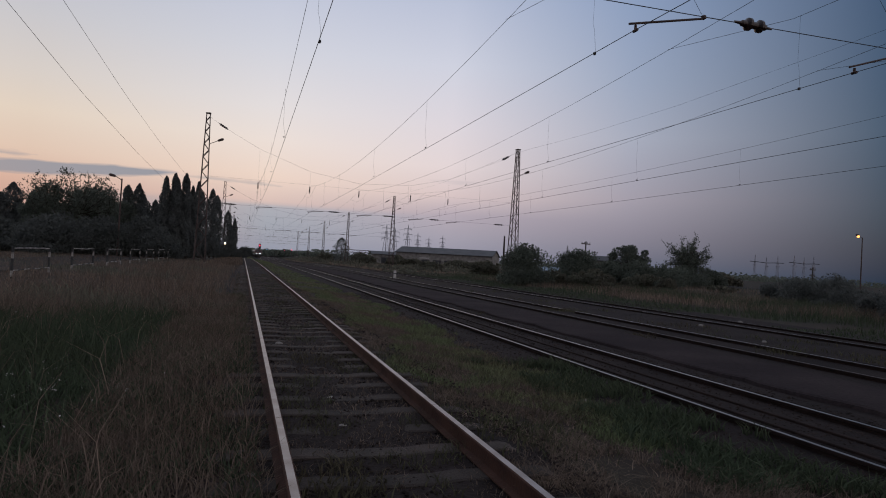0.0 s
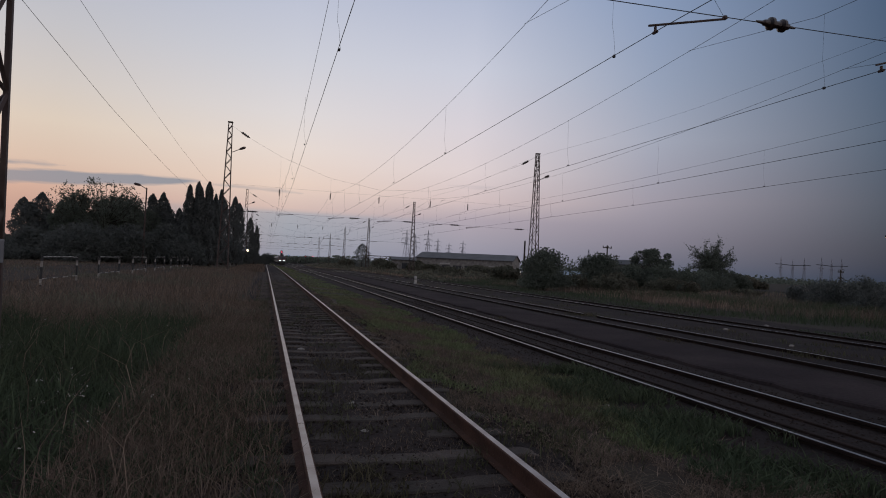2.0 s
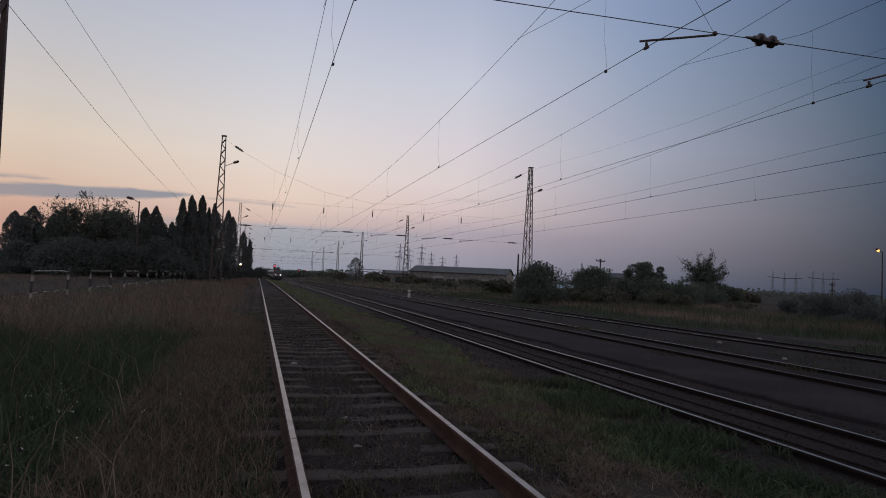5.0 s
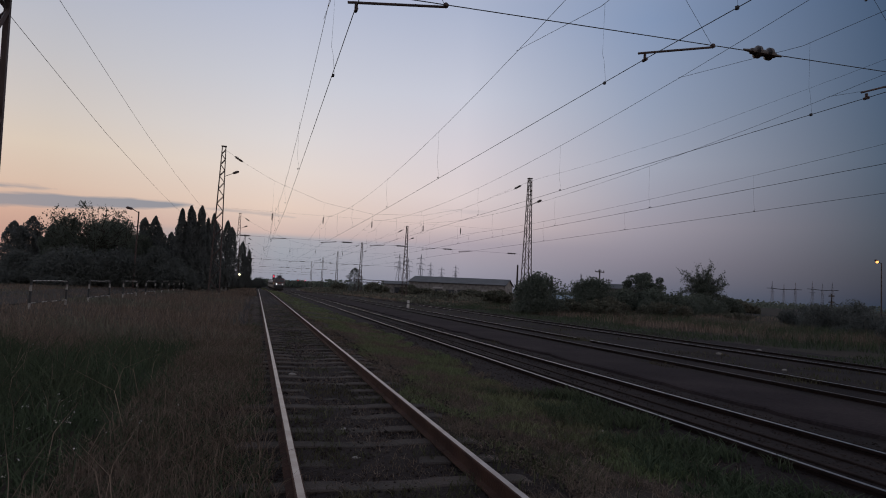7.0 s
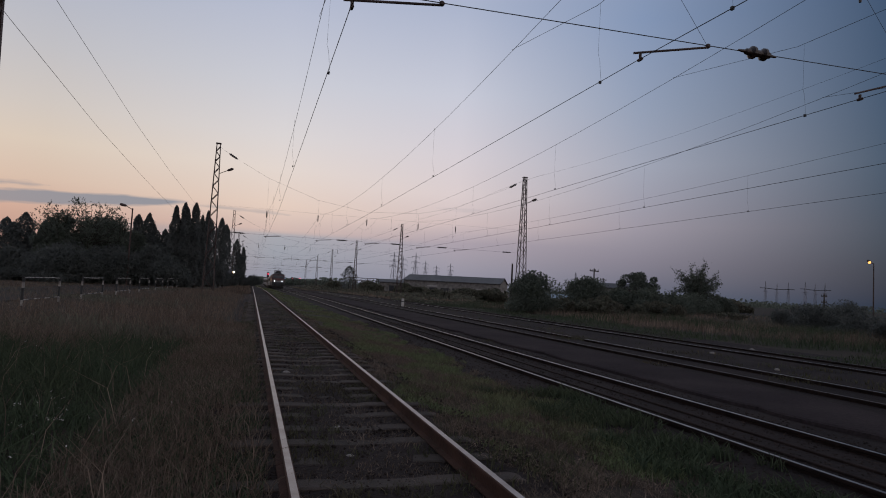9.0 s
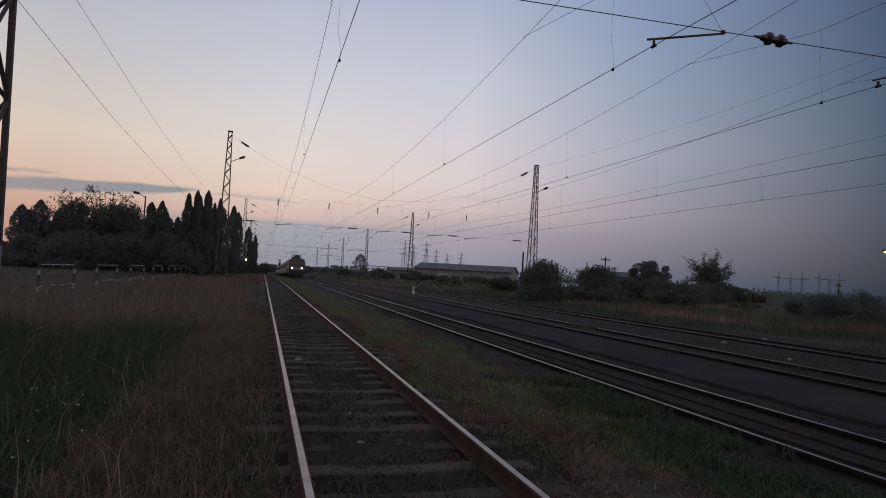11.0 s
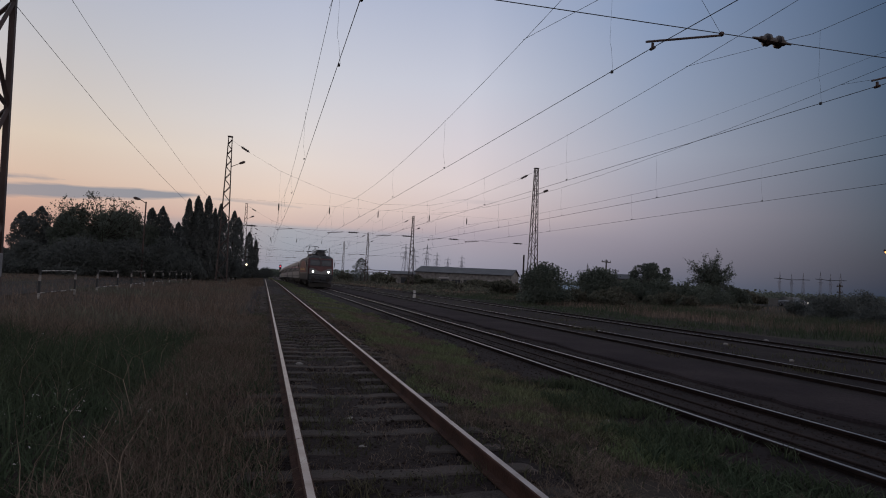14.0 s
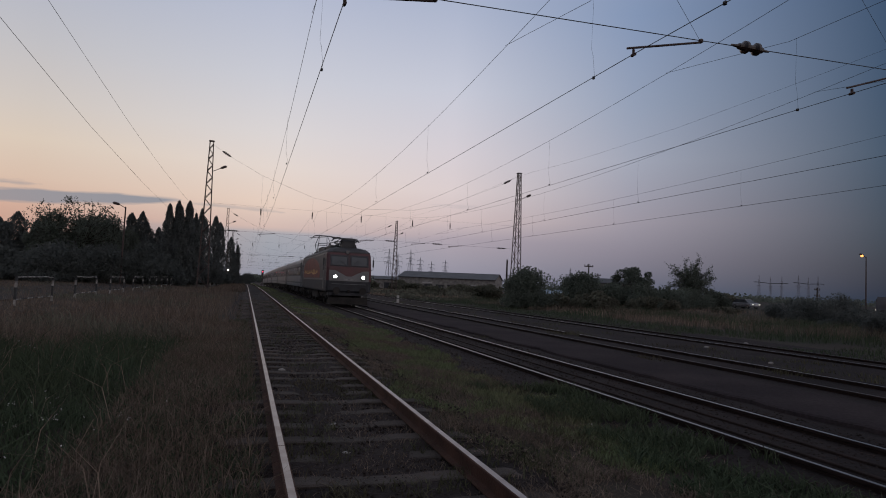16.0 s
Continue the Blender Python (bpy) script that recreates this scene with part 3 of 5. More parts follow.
def cypress(x, y, height, width, seed, spires=2, label="dark dense cypress tree with upright spires"):
    r = rng(seed)
    g = ground_z(x, y)
    e = thing("cypress_tree", pose(x, y, g), label, "tree", "cypress row beside the line")
    bm = bmesh.new()
    trunk_mesh(bm, (0, 0, -0.2), (0, 0, height * 0.8), 0.18, 0.05, r)
    part("trunk", bm, M_BARK, e)
    P = []
    for k in range(spires):
        ang = math.tau * k / spires + r.uniform(0, 1)
        off = width * (0.22 if spires > 1 else 0)
        cx, cy = off * math.cos(ang) * 1.3, off * math.sin(ang)
        h = height * (1.0 if k == 0 else r.uniform(0.82, 0.97))
        w = width * (0.62 if spires > 1 else 1.0) / 2
        n = int(6800 * h / 10)
        t = r.uniform(0.02, 1, n)
        prof = np.clip(np.minimum(0.6 + t * 3, 1) * (1 - t ** 4.0) ** 0.7, 0.05, 1) * w * 1.22
        prof *= 1 + 0.22 * np.sin(t * 23 + r.uniform(0, 6)) * r.uniform(0.4, 1, n)
        a = r.uniform(0, math.tau, n)
        lump = 1 + 0.16 * np.sin(a * 3 + t * 17) + 0.10 * np.sin(a * 5 - t * 41)
        rad = prof * lump * r.uniform(0.35, 1.05, n) ** 0.5
        P.append(np.stack([cx + rad * np.cos(a), cy + rad * np.sin(a), 0.2 + t * (h - 0.2)], 1))
    me = leaf_mesh("crown", np.concatenate(P), 0.13, r, 1.9, 1.0)
    part_mesh("crown", me, M_CYPRESS, e)
    return e


def broad_tree(x, y, height, width, seed, clumps=14, airy=False, material=None, base=0.3, label="dark bushy broad-leaved tree", leaf=0.125, dense=1.9, name="tree", cs=0.19):
    r = rng(seed)
    g = ground_z(x, y)
    e = thing(name, pose(x, y, g), label, "tree")
    bm = bmesh.new()
    pts = trunk_mesh(bm, (0, 0, -0.2), (r.normal(0, 0.1), 0, height * 0.62), 0.03 * height * 0.55, 0.05, r)
    P = []
    tips = []
    if airy:
        # bare limbs with leaves strung along their ends
        for k in range(clumps * 2):
            s = pts[int(r.integers(2, len(pts)))]
            a = r.uniform(0, math.tau)
            out = width / 2 * r.uniform(0.2, 1.0)
            tip = Vector((s.x + out * math.cos(a), s.y + out * math.sin(a), height * min(1.0, r.uniform(base, 1.05) * (1.05 - 0.3 * (2 * out / width) ** 2))))
            row = trunk_mesh(bm, s, tip, 0.06, 0.012, r, 4)
            t = r.uniform(0.35, 1.03, (70, 1))
            c = np.array(s)[None, :] * (1 - t) + np.array(tip)[None, :] * t
            P.append(c + r.normal(0, 0.26, (70, 3)))
            for j in range(3):
                q = Vector(c[int(r.integers(0, 70))])
                end = q + Vector((*r.normal(0, 0.5, 2), abs(r.normal(0.3, 0.4))))
                bar(bm, q, end, 0.015, 4, 0.006)
                t2 = r.uniform(0, 1, (16, 1))
                P.append(np.array(q)[None, :] * (1 - t2) + np.array(end)[None, :] * t2 + r.normal(0, 0.09, (16, 3)))
        part("trunk", bm, M_BARK, e)
        part_mesh("crown", leaf_mesh("crown", np.concatenate(P), 0.115, r, 1.8), material or M_LEAF, e)
        return e
    for k in range(clumps):
        u = r.uniform(base, 1.0)
        a = r.uniform(0, math.tau)
        rad = width / 2 * math.sqrt(max(0.05, 1 - ((u - 0.55) / 0.55) ** 2)) * r.uniform(0.25, 0.85)
        c = np.array([rad * math.cos(a), rad * math.sin(a), u * height * 0.9])
        tips.append(c)
        s = cs * width * r.uniform(0.7, 1.3)
        n = int(720 * dense * r.uniform(0.7, 1.3))
        P.append(c + in_ball(r, n, 0.3) * np.array([s * 1.15, s, s * 0.85]))
    for c in tips:
        k = min(len(pts) - 1, max(1, int(len(pts) * min(0.95, c[2] / height))))
        s = pts[k - 1]
        trunk_mesh(bm, s, Vector(c), 0.05 + 0.004 * height, 0.015, r, 3)
    part("trunk", bm, M_BARK, e)
    part_mesh("crown", leaf_mesh("crown", np.concatenate(P), leaf, r, 1.6), material or M_LEAF, e)
    return e


def bush(x, y, height, width, seed, material=None, label="low dense dark green bush", leaf=0.14, clumps=12, depth=None):
    r = rng(seed)
    g = ground_z(x, y)
    e = thing("bush", pose(x, y, g), label, "bush", "bushes along the line")
    depth = depth or width
    bm = bmesh.new()
    P = []
    for k in range(clumps):
        a = r.uniform(0, math.tau)
        u = r.uniform(0, 1) ** 0.6
        c = np.array([u * width * 0.36 * math.cos(a), u * depth * 0.36 * math.sin(a), height * r.uniform(0.18, 0.80) * (1 - 0.5 * u * u)])
        s = 0.26 * min(width, height * 1.6) * r.uniform(0.7, 1.2)
        P.append(c + in_ball(r, 750, 0.3) * np.array([s * 1.2, s, min(s * 0.9, c[2] + 0.1)]))
        bar(bm, (c[0] * 0.2, c[1] * 0.2, -0.1), Vector(c), 0.035, 5, 0.01)
    # loose shoots over the outline
    for k in range(clumps * 3):
        a, u = r.uniform(0, math.tau), r.uniform(0.1, 0.9)
        b = np.array([u * width * 0.42 * math.cos(a), u * depth * 0.42 * math.sin(a), height * 0.75 * (1 - 0.45 * u * u)])
        t = r.uniform(0, 1, (26, 1))
        P.append(b + t * np.array([r.normal(0, 0.25), r.normal(0, 0.25), height * r.uniform(0.1, 0.27)]) + r.normal(0, 0.06, (26, 3)))
    part("stems", bm, M_BARK, e)
    part_mesh("foliage", leaf_mesh("foliage", np.concatenate(P), leaf, r, 1.7), material or M_LEAF, e)
    return e


# the dark row beyond the fence
cypress(-26.6, 85, 7.9, 3.6, 1, 3)
cypress(-24.6, 86, 7.2, 2.6, 2, 2)
broad_tree(-20.2, 80, 7.6, 6.6, 3, 20, base=0.12, label="broad dark leafy tree beyond the fence")
broad_tree(-17.0, 83, 7.6, 7.2, 4, 22, base=0.12, label="broad dark leafy tree beyond the fence")
broad_tree(-17.4, 79, 9.3, 7.6, 5, 26, airy=True, base=0.55, label="thin open-crowned tree rising above the others")
broad_tree(-20.4, 79, 8.3, 6.4, 56, 24, airy=True, base=0.5, label="thin open-crowned tree over the dark trees")
broad_tree(-14.8, 80, 7.8, 5.0, 55, 20, airy=True, base=0.35, label="thin open-crowned tree beside the lamp pole")
broad_tree(-14.0, 84, 6.6, 5.0, 6, 18, base=0.1, label="broad dark leafy tree beyond the fence")
cypress(-13.1, 85, 8.9, 2.5, 7, 2)
cypress(-12.0, 86, 7.6, 1.8, 8, 1)
for k, (x, y, h, w) in enumerate([(-11.3, 88, 7.2, 2.2), (-10.2, 89, 7.0, 2.2), (-9.6, 87, 7.2, 2.4)]):
    cypress(x, y, h, w, 10 + k, 2)
cypress(-8.3, 80, 10.0, 1.8, 15, 2)
cypress(-7.2, 80, 10.1, 1.9, 16, 2)
cypress(-6.4, 82, 8.9, 1.6, 17, 2)
cypress(-6.6, 93, 10.6, 1.8, 18, 2)
cypress(-5.9, 97, 9.6, 1.7, 19, 1)
cypress(-4.9, 108, 11.2, 1.8, 20, 1)
cypress(-4.35, 112, 10.6, 1.7, 21, 1)
cypress(-3.55, 160, 11.4, 2.0, 22, 1)
cypress(-2.4, 162, 9.8, 1.9, 23, 2)
for k, (x, y, w, h) in enumerate([(-29, 78, 7, 3.2), (-24, 76, 6, 3.6), (-19, 74, 7, 4.2), (-14.5, 76, 6, 4.4), (-11, 78, 5, 4.6), (-8.6, 76, 4, 3.6), (-7.0, 88, 3.4, 4.6), (-5.6, 100, 3.0, 4.2), (-3.9, 128, 2.6, 2.6), (-3.6, 150, 3.0, 4.4), (-2.3, 178, 3.0, 3.6), (-1.0, 205, 3.0, 3.0), (-36, 84, 9, 4.5), (0.2, 260, 4.0, 4.6), (2.0, 330, 7.0, 5.0)]):
    bush(x, y, h, w, 40 + k, M_UNDERGROWTH, "low dark undergrowth bush below the trees", 0.14, 18)

# right side of the line
bush(29.6, 63.0, 4.7, 6.0, 80, None, "round dark green bush round the foot of a mast", 0.12, 28)
bush(43.0, 75, 4.7, 7.2, 82, None, "round dark green bush beside the dry grass", 0.14, 24)
bush(47.5, 74, 3.6, 5.0, 83)
broad_tree(51.4, 75, 5.9, 6.6, 84, 52, base=0.15, label="small spreading leafy tree among bushes", leaf=0.11, cs=0.10, dense=0.55)
bush(50, 72, 3.4, 9.0, 85)
bush(56, 74, 3.4, 6.0, 86)
bush(61, 78, 3.0, 6.0, 87)
broad_tree(69.2, 85, 7.7, 8.0, 88, 56, airy=True, base=0.2, label="leafy roadside tree with an uneven open crown")
bush(66, 82, 3.2, 8.0, 89)
bush(73.5, 86, 3.0, 7.0, 90)
for k, (x, y, w, h) in enumerate([(40, 66, 6, 2.4), (36, 60, 5, 1.9), (45, 62, 7, 2.2), (53, 50, 6, 2.6), (50, 45, 6, 2.9), (55, 46, 5, 3.4), (47, 38, 6, 2.2), (42, 32, 5, 2.0), (38, 27, 5, 2.0), (36, 23, 5, 2.1), (59, 66, 5, 1.0), (33, 62, 4, 2.2), (80, 92, 8, 2.6), (86, 96, 8, 2.6), (36, 90, 6, 3.0), (33, 110, 6, 3.2), (45, 120, 8, 3.4), (40, 150, 8, 4.0), (55, 160, 9, 4.0), (62, 175, 9, 4.2), (34, 175, 7, 4.0), (38, 205, 8, 5.5), (46, 190, 8, 5.2), (31, 240, 9, 5.5)]):
    bush(x, y, h * (0.62 if y > 100 else 0.85), w, 100 + k, M_UNDERGROWTH if y < 56 else M_SCRUB, "dark tangled bush beyond the tracks" if y < 56 else "tangled scrub bush in dry grass", 0.085 if y < 56 else 0.13 if y < 80 else 0.26)
cypress(33.3, 220, 8.4, 4.6, 130, 1, "small dark conical tree by the far tracks")


def blades(name, P, height, width, r, lean=0.35, droop=0.3):
    """Grass blades, each a bent tapering strip."""
    n = len(P)
    h = height * r.uniform(0.5, 1.25, (n, 1))
    a = r.uniform(0, math.tau, n)
    side = np.stack([np.cos(a), np.sin(a), np.zeros(n)], 1) * width * r.uniform(0.6, 1.4, (n, 1)) / 2
    b = r.uniform(0, math.tau, n)
    out = np.stack([np.cos(b), np.sin(b), np.zeros(n)], 1) * h * lean * r.uniform(0.1, 1, (n, 1))
    z = np.array([0, 0, 1.0])
    m = P + out * 0.35 + z * h * 0.6
    t = P + out * (1 + droop) + z * h
    V = np.stack([P - side, P + side, m + side * 0.8, m - side * 0.8, t], 1).reshape(-1, 3)
    k = np.arange(n, dtype=np.int32)[:, None] * 5
    loops = np.concatenate([k + np.array([0, 1, 2, 3]), k + np.array([3, 2, 4])], 1).astype(np.int32).ravel()
    me = bpy.data.meshes.new(name)
    me.vertices.add(5 * n)
    me.vertices.foreach_set("co", V.astype(np.float32).ravel())
    me.loops.add(7 * n)
    me.loops.foreach_set("vertex_index", loops)
    me.polygons.add(2 * n)
    st = (np.arange(n, dtype=np.int32)[:, None] * 7 + np.array([0, 4])).ravel().astype(np.int32)
    me.polygons.foreach_set("loop_start", st)
    me.polygons.foreach_set("loop_total", np.tile(np.array([4, 3], dtype=np.int32), n))
    me.update(calc_edges=True)
    return me


def patch(x, y, s, seed):
    return np.array([noise.noise(Vector((a * s, b * s, seed))) for a, b in zip(x, y)])


def scatter(r, n, x0, x1, y0, y1, bias=1.0):
    """Points thinning out with distance."""
    y = y0 + (y1 - y0) * r.uniform(0, 1, n) ** bias
    x = r.uniform(x0, x1, n)
    return x, y


def on_ground(x, y):
    return np.stack([x, y, np.array([rough_z(a, b) - 0.02 for a, b in zip(x, y)])], 1)


def grass_field(name, label, material, r, x, y, keep, height, width, **kw):
    P = on_ground(x[keep], y[keep])
    tagged(part_mesh(name, blades(name, P, height if np.isscalar(height) else height[keep][:, None], width, r, **kw), material), label, "grass", kind="stuff")


def make_grass():
    r = rng(500)
    # left meadow: tall dry stalks towards the rails, green growth further out
    x, y = scatter(r, 56000, -9.5, -0.1, 1.2, 16, 1.3)
    p = patch(x, y, 0.35, 1.0) + 0.5 * patch(x, y, 1.3, 2.0)
    # last term: extra dark weeds imitate lens darkening in the near left corner
    green = 0.5 * p + 0.85 * np.exp(-((x + 4.2) / 2.7) ** 2 - ((y - 8.2) / 4.2) ** 2) + 0.6 * np.clip((6.5 - y) / 3, 0, 1) * np.clip((-x - 1.0), 0, 1) > 0.03
    lim = x < -0.45 - 0.2 * np.sin(y * 1.7) - 0.15 * np.sin(y * 4.1) - 0.15 * np.clip((7 - y) / 4, 0, 1)
    h = 0.12 + 0.42 * np.clip((-x - 0.5) / 1.8, 0, 1) * r.uniform(0.4, 1.2, len(x))
    grass_field("dry_grass", "tall dry brown grass beside the rails", M_DRY, r, x, y, ~green & lim, h, 0.007, lean=0.75, droop=0.5)
    grass_field("green_grass", "dark green weeds and grass in the meadow", M_WEED, r, x, y, green & lim, h * 0.8, 0.014, lean=1.1)
    x, y = scatter(r, 52000, -22, 0.05, 16, 75, 1.5)
    p = patch(x, y, 0.2, 4.0)
    g = p > 0.28
    h = (0.22 + 0.27 * np.clip((x + 6.6) / 2.5, 0, 1) * np.clip((-x + 0.2) / 1.2, 0.2, 1)) * r.uniform(0.5, 1.25, len(x))
    lim = ((x > -9.0) | (x < -14.6) | (r.uniform(0, 1, len(x)) < 0.6)) & (r.uniform(0, 1, len(x)) < np.clip((0.15 - x) / 1.6, 0.06, 1))
    grass_field("dry_grass", "tall dry grass along the fence", M_DRY, r, x, y, ~g & lim, h, 0.014, lean=0.8, droop=0.5)
    grass_field("green_grass", "green weeds among the dry grass", M_SCRUB, r, x, y, g & lim, h * 0.9, 0.03, lean=0.6)
    x, y = scatter(r, 26000, -1.35, 0.26, 1.8, 22, 1.3)
    grass_field("dry_grass", "thin dry grass over the sleeper ends", M_DRY, r, x, y, r.uniform(0, 1, len(x)) < np.clip((0.62 - x) / 1.1, 0, 1), 0.22, 0.007, lean=1.0, droop=0.6)
    x, y = scatter(r, 17000, -1.1, 0.22, 1.8, 24, 1.4)
    grass_field("weeds", "dark weeds grown over the sleeper ends", M_WEED, r, x, y, patch(x, y, 1.2, 33.0) > -0.15, 0.13, 0.014, lean=1.1)
    # small white flower heads
    x, y = np.concatenate([r.normal(-1.45, 0.35, 34), r.uniform(-4.5, -1.2, 20)]), np.concatenate([r.normal(6.2, 0.7, 34), r.uniform(4, 12, 20)])
    P = on_ground(x, y) + np.array([0, 0, 0.34]) + r.normal(0, 0.06, (54, 3))
    tagged(part_mesh("wild_flowers", leaf_mesh("wild_flowers", np.repeat(P, 3, 0) + r.normal(0, 0.008, (162, 3)), 0.011, r, 1.1), M_WHITE), "small white wild flower heads in the meadow", "flowers", kind="stuff")
    # pale seed stalks that bow over the meadow
    x, y = scatter(r, 1500, -9.0, -0.7, 2.5, 30, 1.2)
    grass_field("seed_stalks", "pale bowed seed stalks over the meadow", M_PALE, r, x, y, x < 0, 0.62, 0.006, lean=1.0, droop=0.8)
    # strip between the side track and the main line
    x, y = scatter(r, 84000, 2.1, 5.2, 2.0, 30, 1.5)
    p = patch(x, y, 0.8, 7.0) + 0.6 * patch(x, y, 2.3, 8.0)
    edge = np.abs(x - 3.55 - 0.03 * np.clip(y - 6, 0, 14)) < 1.1 + 0.3 * np.sin(y * 0.9) + 0.2 * np.sin(y * 2.3)
    grass_field("green_grass", "short green grass strip between the tracks", M_GREEN, r, x, y, (p - 0.55 * np.clip((8.5 - y) / 4, 0, 1) > -0.12) & edge, 0.105, 0.012, lean=0.9)
    grass_field("dry_grass", "short dry grass between the tracks", M_DRY, r, x, y, (p <= -0.08) & (p > -0.55) & (x < 4.9), 0.12, 0.006, lean=1.5, droop=0.8)
    x, y = scatter(r, 9000, 3.7, 5.7, 3.6, 10.5, 1.1)
    p = patch(x, y, 1.0, 51.0)
    grass_field("weeds", "dark leafy weeds at the foot of the ballast", M_WEED, r, x, y, p > -0.02 + 0.5 * np.abs(x - 4.7) / 1.0 - 0.25, 0.17, 0.02, lean=1.1)
    x, y = scatter(r, 2600, 2.2, 4.9, 3.0, 9.0, 1.1)
    grass_field("dry_straw", "flattened dry straw beside the rail", M_PALE, r, x, y, patch(x, y, 0.9, 53.0) > -0.1, 0.09, 0.006, lean=3.2, droop=0.6)
    x, y = scatter(r, 16000, 2.5, 5.0, 30, 130, 1.6)
    p = patch(x, y, 0.5, 9.0)
    grass_field("green_grass", "short green grass strip between the tracks", M_GREEN, r, x, y, p > -0.1, 0.10, 0.03, lean=0.9)
    # weeds in the side track and at sleeper ends
    x, y = scatter(r, 42000, -0.2, 2.7, 2.2, 45, 1.6)
    p = patch(x, y, 1.1, 11.0) + 0.5 * patch(x, y, 3.0, 12.0)
    grass_field("weeds", "low weeds growing through the ballast", M_TRACKWEED, r, x, y, (p > 0.12), 0.085, 0.011, lean=1.1)
    grass_field("weeds", "dead brown weeds in the ballast", M_DRY, r, x, y, (p < -0.02), 0.06, 0.007, lean=1.2)
    for cx, cy, s, n in ((13.05, 23.45, 0.45, 500), (12.9, 12.2, 0.35, 300), (10.7, 15.0, 0.3, 160), (8.5, 21.0, 0.3, 160), (2.75, 5.6, 0.35, 500), (0.75, 4.3, 0.22, 300), (2.6, 9.5, 0.4, 500), (3.9, 6.6, 0.5, 700)):
        x, y = r.normal(cx, s, n), r.normal(cy, s * 1.2, n)
        grass_field("weeds", "clump of green weeds in the track bed", M_TRACKWEED, r, x, y, x > -5, 0.12, 0.013, lean=1.0)
    # right side: thin weeds between tracks, then tall dry grass
    x, y = scatter(r, 7000, 13.6, 16.9, 8, 90, 1.5)
    p = patch(x, y, 0.5, 14.0)
    grass_field("weeds", "thin weeds between the far tracks", M_TRACKWEED, r, x, y, p > 0.1, 0.14, 0.02, lean=0.8)
    x, y = scatter(r, 46000, 20.6, 46, 10, 90, 1.3)
    p = patch(x, y, 0.15, 15.0)
    h = 0.14 + 0.55 * np.clip((x - 23) / 9, 0, 1) * r.uniform(0.5, 1.2, len(x))
    tall = (p + 0.35 * patch(x, y, 0.5, 41.0) > 0.02) & (x > 29 + 5 * patch(x, y, 0.12, 42.0) + np.clip((34 - y) * 0.5, 0, 9))
    grass_field("dry_grass", "tall pale dry grass beyond the tracks", M_DRY, r, x, y, tall, h, 0.018, lean=0.7)
    grass_field("weeds", "dark green weeds beyond the tracks", M_WEED, r, x, y, ~tall & (p < 0.25), h, 0.03, lean=0.8)
    x, y = scatter(r, 22000, 28, 70, 30, 150, 1.2)
    p = patch(x, y, 0.08, 17.0)
    grass_field("dry_grass", "tall pale dry grass in front of the bushes", M_PALE, r, x, y, p > 0.08, 0.55, 0.035)
    grass_field("weeds", "dark weeds in front of the bushes", M_SCRUB, r, x, y, p <= 0.08, 0.5, 0.04, lean=0.8)


make_grass()


def far_growth():
    r = rng(700)
    # woods along the horizon
    for x0, x1, y0, y1, n, h, lab in ((-420, -4, 300, 520, 5000, 9.0, "dark far woods along the horizon"), (2, 60, 430, 560, 4500, 4.0, "dark far trees at the end of the yard"), (55, 700, 420, 700, 9000, 6.5, "dark far hedges and trees on the plain")):
        x, y = r.uniform(x0, x1, n), r.uniform(y0, y1, n)
        top = h * (0.45 + 0.75 * np.clip(0.5 + patch(x, y, 0.035, 3.0), 0, 1))
        P = np.stack([x, y, -1.0 + top * r.uniform(0, 1, n) ** 0.8], 1)
        tagged(part_mesh("far_woods", leaf_mesh("far_woods", P, 1.6, r, 1.5), M_LEAF), lab, "woods", kind="stuff")
    # low growth beside the yard
    n = 26000
    x, y = scatter(r, n, 21.5, 62, 85, 360, 1.2)
    p = patch(x, y, 0.06, 21.0)
    top = np.clip(0.25 + 2.4 * (p + 0.05), 0.2, 2.0)
    P = np.stack([x, y, np.array([ground_z(a, b) for a, b in zip(x, y)]) + top * r.uniform(0, 1, n)], 1)
    tagged(part_mesh("scrub", leaf_mesh("scrub", P, 0.34, r, 1.6), M_SCRUB), "low tangled scrub beside the far yard tracks", "scrub", kind="stuff")
    x, y = scatter(r, 16000, 20.5, 70, 85, 330, 1.3)
    p = patch(x, y, 0.05, 25.0)
    grass_field("dry_grass", "pale dry grass beside the far yard", M_PALE, r, x, y, p > -0.15, 0.55, 0.14)
    x, y = scatter(r, 9000, -3.4, 0.4, 70, 240, 1.4)
    grass_field("dry_grass", "dry grass along the side track", M_DRY, r, x, y, x < 0.2, 0.4, 0.06)
    x, y = scatter(r, 12000, 2.6, 4.9, 110, 330, 1.3)
    grass_field("green_grass", "grass strip between the tracks far ahead", M_GREEN, r, x, y, x > 0, 0.14, 0.12, lean=0.9)


far_growth()


